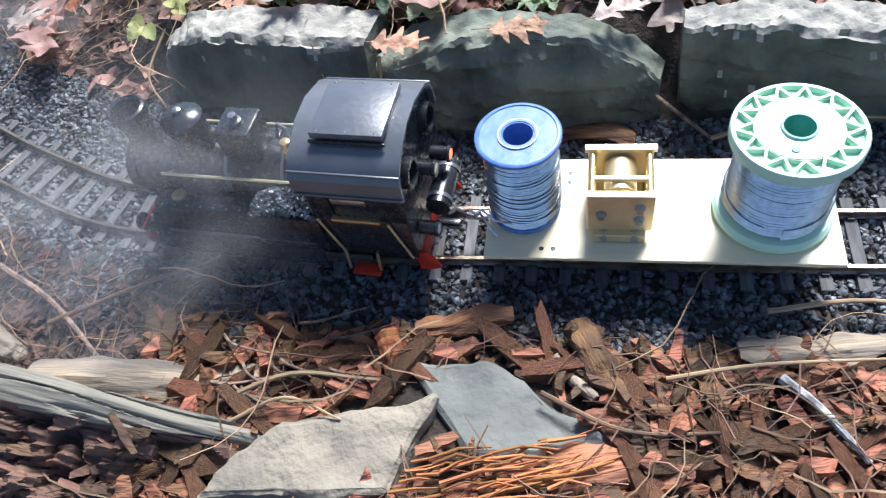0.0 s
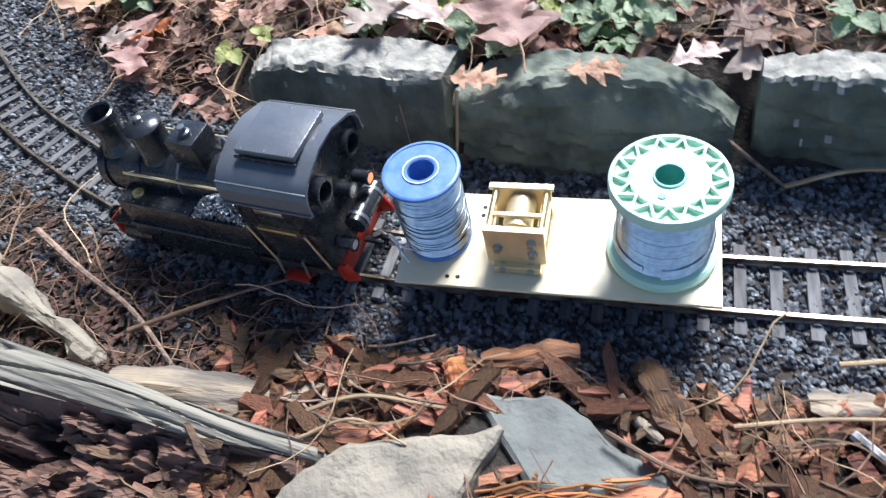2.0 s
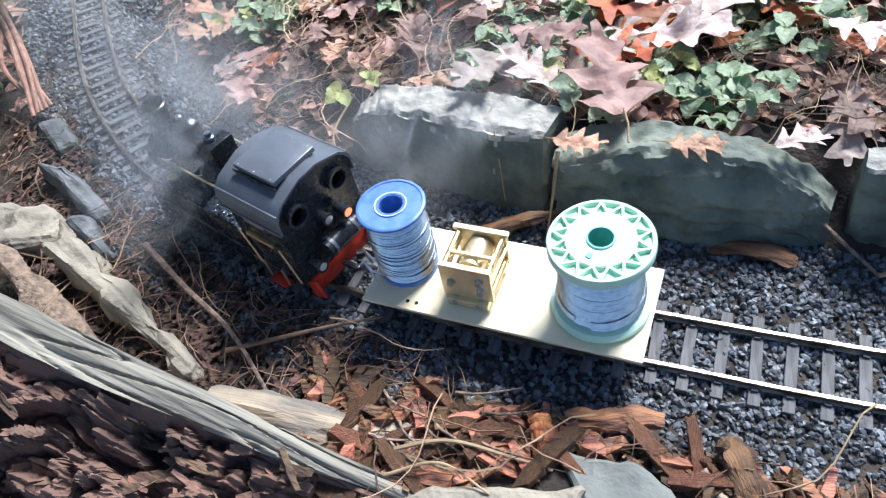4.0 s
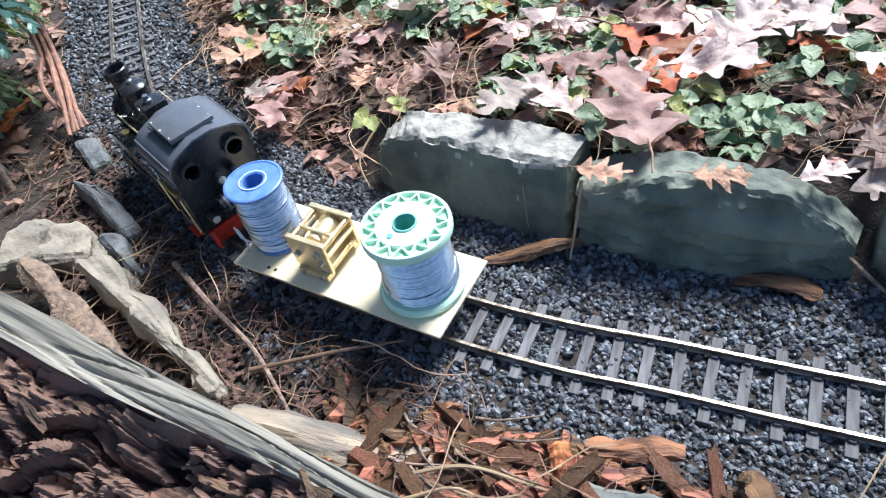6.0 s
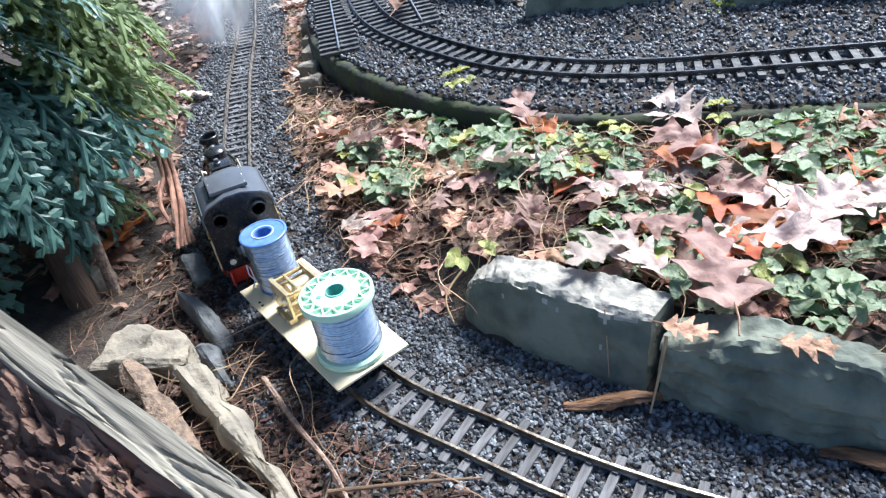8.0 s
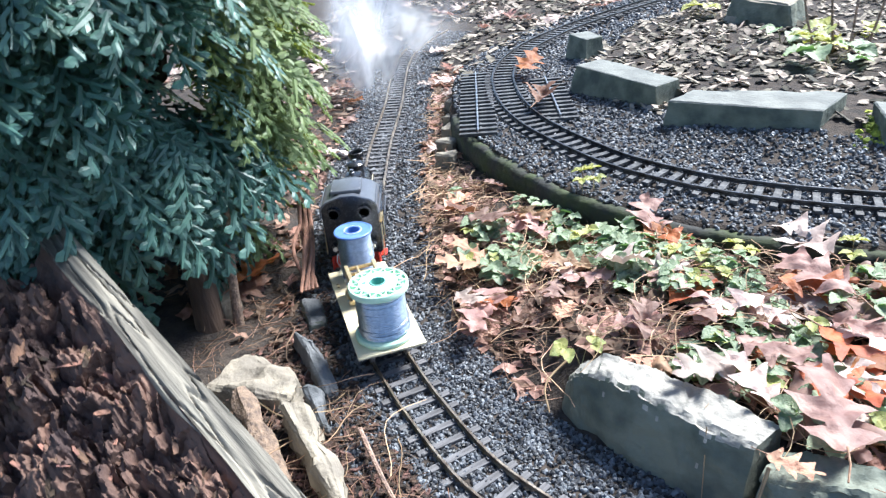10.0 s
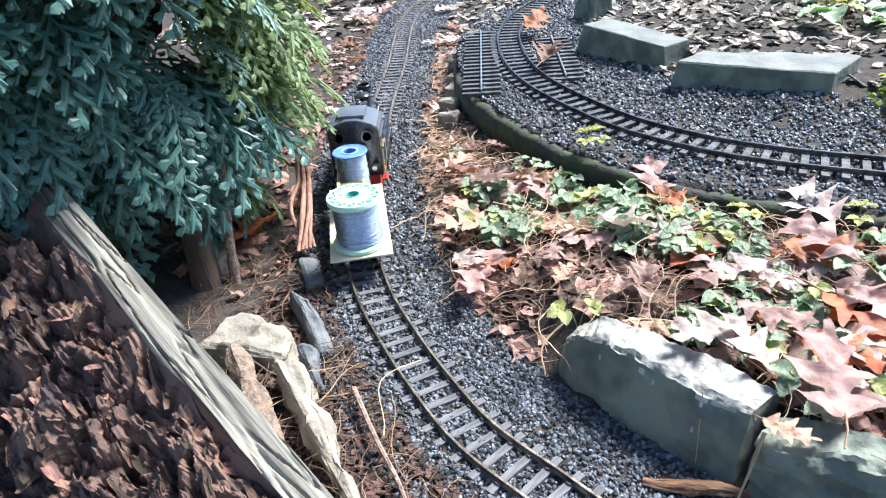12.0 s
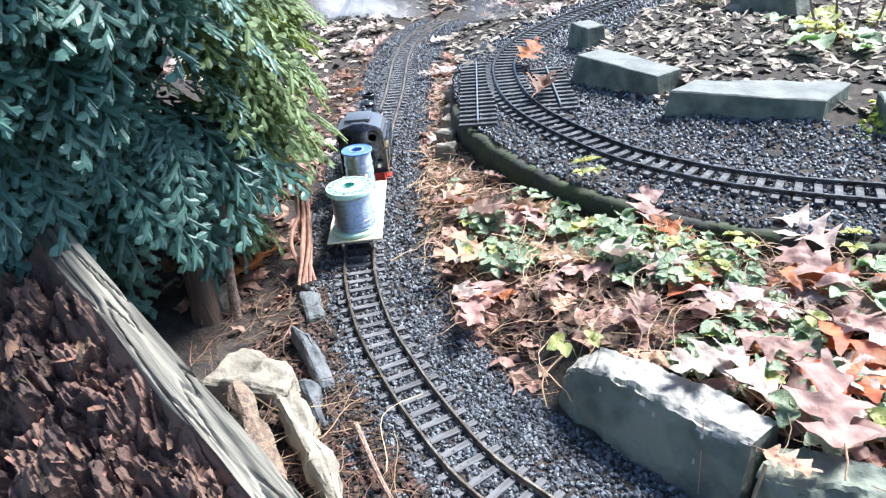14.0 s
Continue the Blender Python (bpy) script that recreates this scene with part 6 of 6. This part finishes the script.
# ---- steam ----
def smoke_material(name, shade, amount):
    m = bpy.data.materials.new(name)
    m.use_nodes = True
    nt = m.node_tree
    nt.nodes.remove(nt.nodes["Principled BSDF"])
    out = nt.nodes["Material Output"]
    tc = nt.nodes.new("ShaderNodeTexCoord")
    n = nt.nodes.new("ShaderNodeTexNoise")
    n.inputs["Scale"].default_value = 1.6
    n.inputs["Detail"].default_value = 5
    n.inputs["Distortion"].default_value = 0.8
    nt.links.new(tc.outputs["Object"], n.inputs[0])
    g = nt.nodes.new("ShaderNodeTexGradient")
    g.gradient_type = "SPHERICAL"
    nt.links.new(tc.outputs["Object"], g.inputs[0])
    r = nt.nodes.new("ShaderNodeMapRange")
    r.interpolation_type = "SMOOTHSTEP"
    r.inputs["From Max"].default_value = 0.75
    r.inputs["To Max"].default_value = amount
    nt.links.new(g.outputs[0], r.inputs[0])
    k = nt.nodes.new("ShaderNodeMapRange")
    k.inputs["From Min"].default_value = 0.3
    k.inputs["From Max"].default_value = 0.65
    nt.links.new(n.outputs[0], k.inputs[0])
    mul = nt.nodes.new("ShaderNodeMath")
    mul.operation = "MULTIPLY"
    nt.links.new(r.outputs[0], mul.inputs[0])
    nt.links.new(k.outputs[0], mul.inputs[1])
    clear = nt.nodes.new("ShaderNodeBsdfTransparent")
    dif = nt.nodes.new("ShaderNodeBsdfDiffuse")
    tra = nt.nodes.new("ShaderNodeBsdfTranslucent")
    for q in (dif, tra):
        q.inputs[0].default_value = (shade, shade, shade * 1.02, 1)
    both = nt.nodes.new("ShaderNodeMixShader")
    nt.links.new(dif.outputs[0], both.inputs[1])
    nt.links.new(tra.outputs[0], both.inputs[2])
    mix = nt.nodes.new("ShaderNodeMixShader")
    nt.links.new(mul.outputs[0], mix.inputs[0])
    nt.links.new(clear.outputs[0], mix.inputs[1])
    nt.links.new(both.outputs[0], mix.inputs[2])
    nt.links.new(mix.outputs[0], out.inputs[0])
    return m


def make_puff(size, mat, seed, label):
    """A billow: two wavy veils that thin out towards their rims, one unit across before scaling."""
    vs, fs, n = [], [], 18
    for layer in range(2):
        turn = Euler((0.3 * layer, 0.2 * layer, 1.1 * layer + 0.4)).to_matrix()
        base = len(vs)
        for i in range(n + 1):
            for j in range(n + 1):
                a, b = 2 * i / n - 1, 2 * j / n - 1
                d = 0.22 * noise.noise((a * 2 + seed, b * 2, layer * 3)) + 0.25 * (layer - 0.5) - 0.2 * (a * a + b * b) * (0.5 - layer)
                vs.append(turn @ Vector((a, d, b)))
        for i in range(n):
            for j in range(n):
                k = base + i * (n + 1) + j
                fs.append((k, k + 1, k + n + 2, k + n + 1))
    ob = mesh_object("steam_puff", vs, fs, mat, True)
    ob.scale = size if hasattr(size, "__len__") else (size,) * 3
    return tagged(ob, label, "steam", "drifting steam")


M_STEAM_THIN = smoke_material("thin_steam", 0.75, 0.30)
M_STEAM = smoke_material("steam", 0.85, 0.24)
M_STEAM_WHITE = smoke_material("white_steam", 0.95, 0.85)
M_SMOKE = smoke_material("grey_smoke", 0.45, 0.6)
PUFFS = [
    (make_puff(0.20, M_STEAM, 1.0, "thin grey steam drifting behind the locomotive"), [(0, -0.32, 0.78, 0.05), (0.5, -0.4, 0.86, 0.1), (1.2, -0.62, 1.1, 0.25), (2.2, -0.66, 1.06, 0.3), (3.0, -0.48, 0.82, 0.1), (4.2, -0.45, 0.8, 0.1), (6, -0.9, 1.3, 1.1), (14, -1.0, 1.5, 1.6)]),
    (make_puff(0.14, M_STEAM_THIN, 2.0, "thin steam drifting low beside the locomotive"), [(0, -0.2, 0.46, 0.03), (0.4, -0.46, 0.66, 0.08), (1.2, -0.60, 0.72, 0.12), (2.2, -0.5, 0.66, 0.12), (2.8, -0.25, 0.62, 0.1), (3.5, -0.1, 0.6, 0.1), (4.2, 0.02, 0.58, 0.12), (5.2, 0.3, 0.9, 0.8), (14, 1.0, 1.5, 1.6)]),
    (make_puff(0.17, M_STEAM_THIN, 7.0, "thin haze of steam wrapped round the locomotive"), [(0, -0.06, 0.42, 0.09), (0.4, -0.42, 0.70, 0.16), (1.4, -0.60, 0.90, 0.20), (2.2, -0.60, 0.90, 0.20), (3.4, -0.46, 0.76, 0.16), (4.0, -0.22, 0.56, 0.10), (4.4, -0.20, 0.54, 0.10), (5.2, -0.3, 0.9, 0.7), (6, -0.8, 1.3, 1.2), (14, -1.0, 1.5, 1.7)]),
    (make_puff(0.16, M_STEAM_THIN, 3.0, "thin steam hanging over the track bed"), [(0, -0.62, 0.75, 0.25), (1.5, -0.8, 0.9, 0.3), (2.3, -0.5, 0.8, 0.14), (3.0, -0.3, 0.64, 0.1), (4.2, -0.18, 0.56, 0.12), (5.2, 0.2, 0.9, 0.9), (14, 1.0, 1.5, 1.6)]),
    (make_puff((0.17, 0.17, 0.24), M_STEAM_WHITE, 4.0, "white steam plume standing over the chimney"), [(0, -0.86, 1.36, 0.16), (8, -0.9779, 1.5496, 0.16), (10.0, -1.0411, 1.6457, 0.18), (10.6, -1.2178, 1.9752, 0.22), (11.4, -1.2, 1.9, 1.2), (14, -1.2, 2.1, 2.0)]),
    (make_puff((0.32, 0.24, 0.28), M_STEAM_WHITE, 5.0, "broad white steam rising beyond the locomotive"), [(0, -1.04, 1.72, 0.16), (8, -1.2353, 2.0501, 0.16), (10.0, -1.2723, 2.1199, 0.17), (10.6, -1.4132, 2.2744, 0.16), (11.2, -1.5881, 2.4301, 0.12), (14, -1.6163, 2.4426, 0.1)]),
    (make_puff((0.20, 0.14, 0.15), M_SMOKE, 6.0, "grey smoke drifting over the far track"), [(0, -1.25, 2.5, 0.5), (9, -1.2, 2.4, 0.5), (12.0, -1.4003, 3.1459, 0.25), (12.5, -1.1081, 2.5874, 0.1), (14, -1.0543, 2.4251, 0.07)]),
]

# larger plants and a dark stump in the distance
for k, (x, y) in enumerate(((-0.0683, 1.997), (0.0029, 1.8667), (0.0522, 1.7755), (0.0732, 1.9294), (0.2149, 1.8242), (-0.3146, 2.2748))):
    big = copy_thing((KINDS_Y if k % 2 else KINDS)[k % 3], pose(x, y, ground_z(x, y), 0, 0, k * 70))
    big.scale = (2.6, 2.6, 2.2)
# the dark stump, shaped with the stone builder
stone("dark_stone", [(-0.2259, 2.2322), (-0.0714, 2.1462), (-0.0492, 2.2819), (-0.2037, 2.3705)], [(-0.2468, 2.197), (-0.0525, 2.1363), (-0.0283, 2.3184), (-0.2226, 2.3791)], 0.15, 0.06, M_ROCK, M_SLAB, "dark rounded stump beyond the raised bed", 5, 0.012, 31.0)
for k in range(5):
    x, y = 0.02 + 0.03 * k, 1.86 + 0.05 * (k % 2)
    stick("bare_stem", [(x, y, 0.08), (x + 0.02 * (k - 2), y, 0.2), (x + 0.03 * (k - 2), y + 0.03, 0.34)], 0.0035, "bare grey stem standing in the litter")


motions()
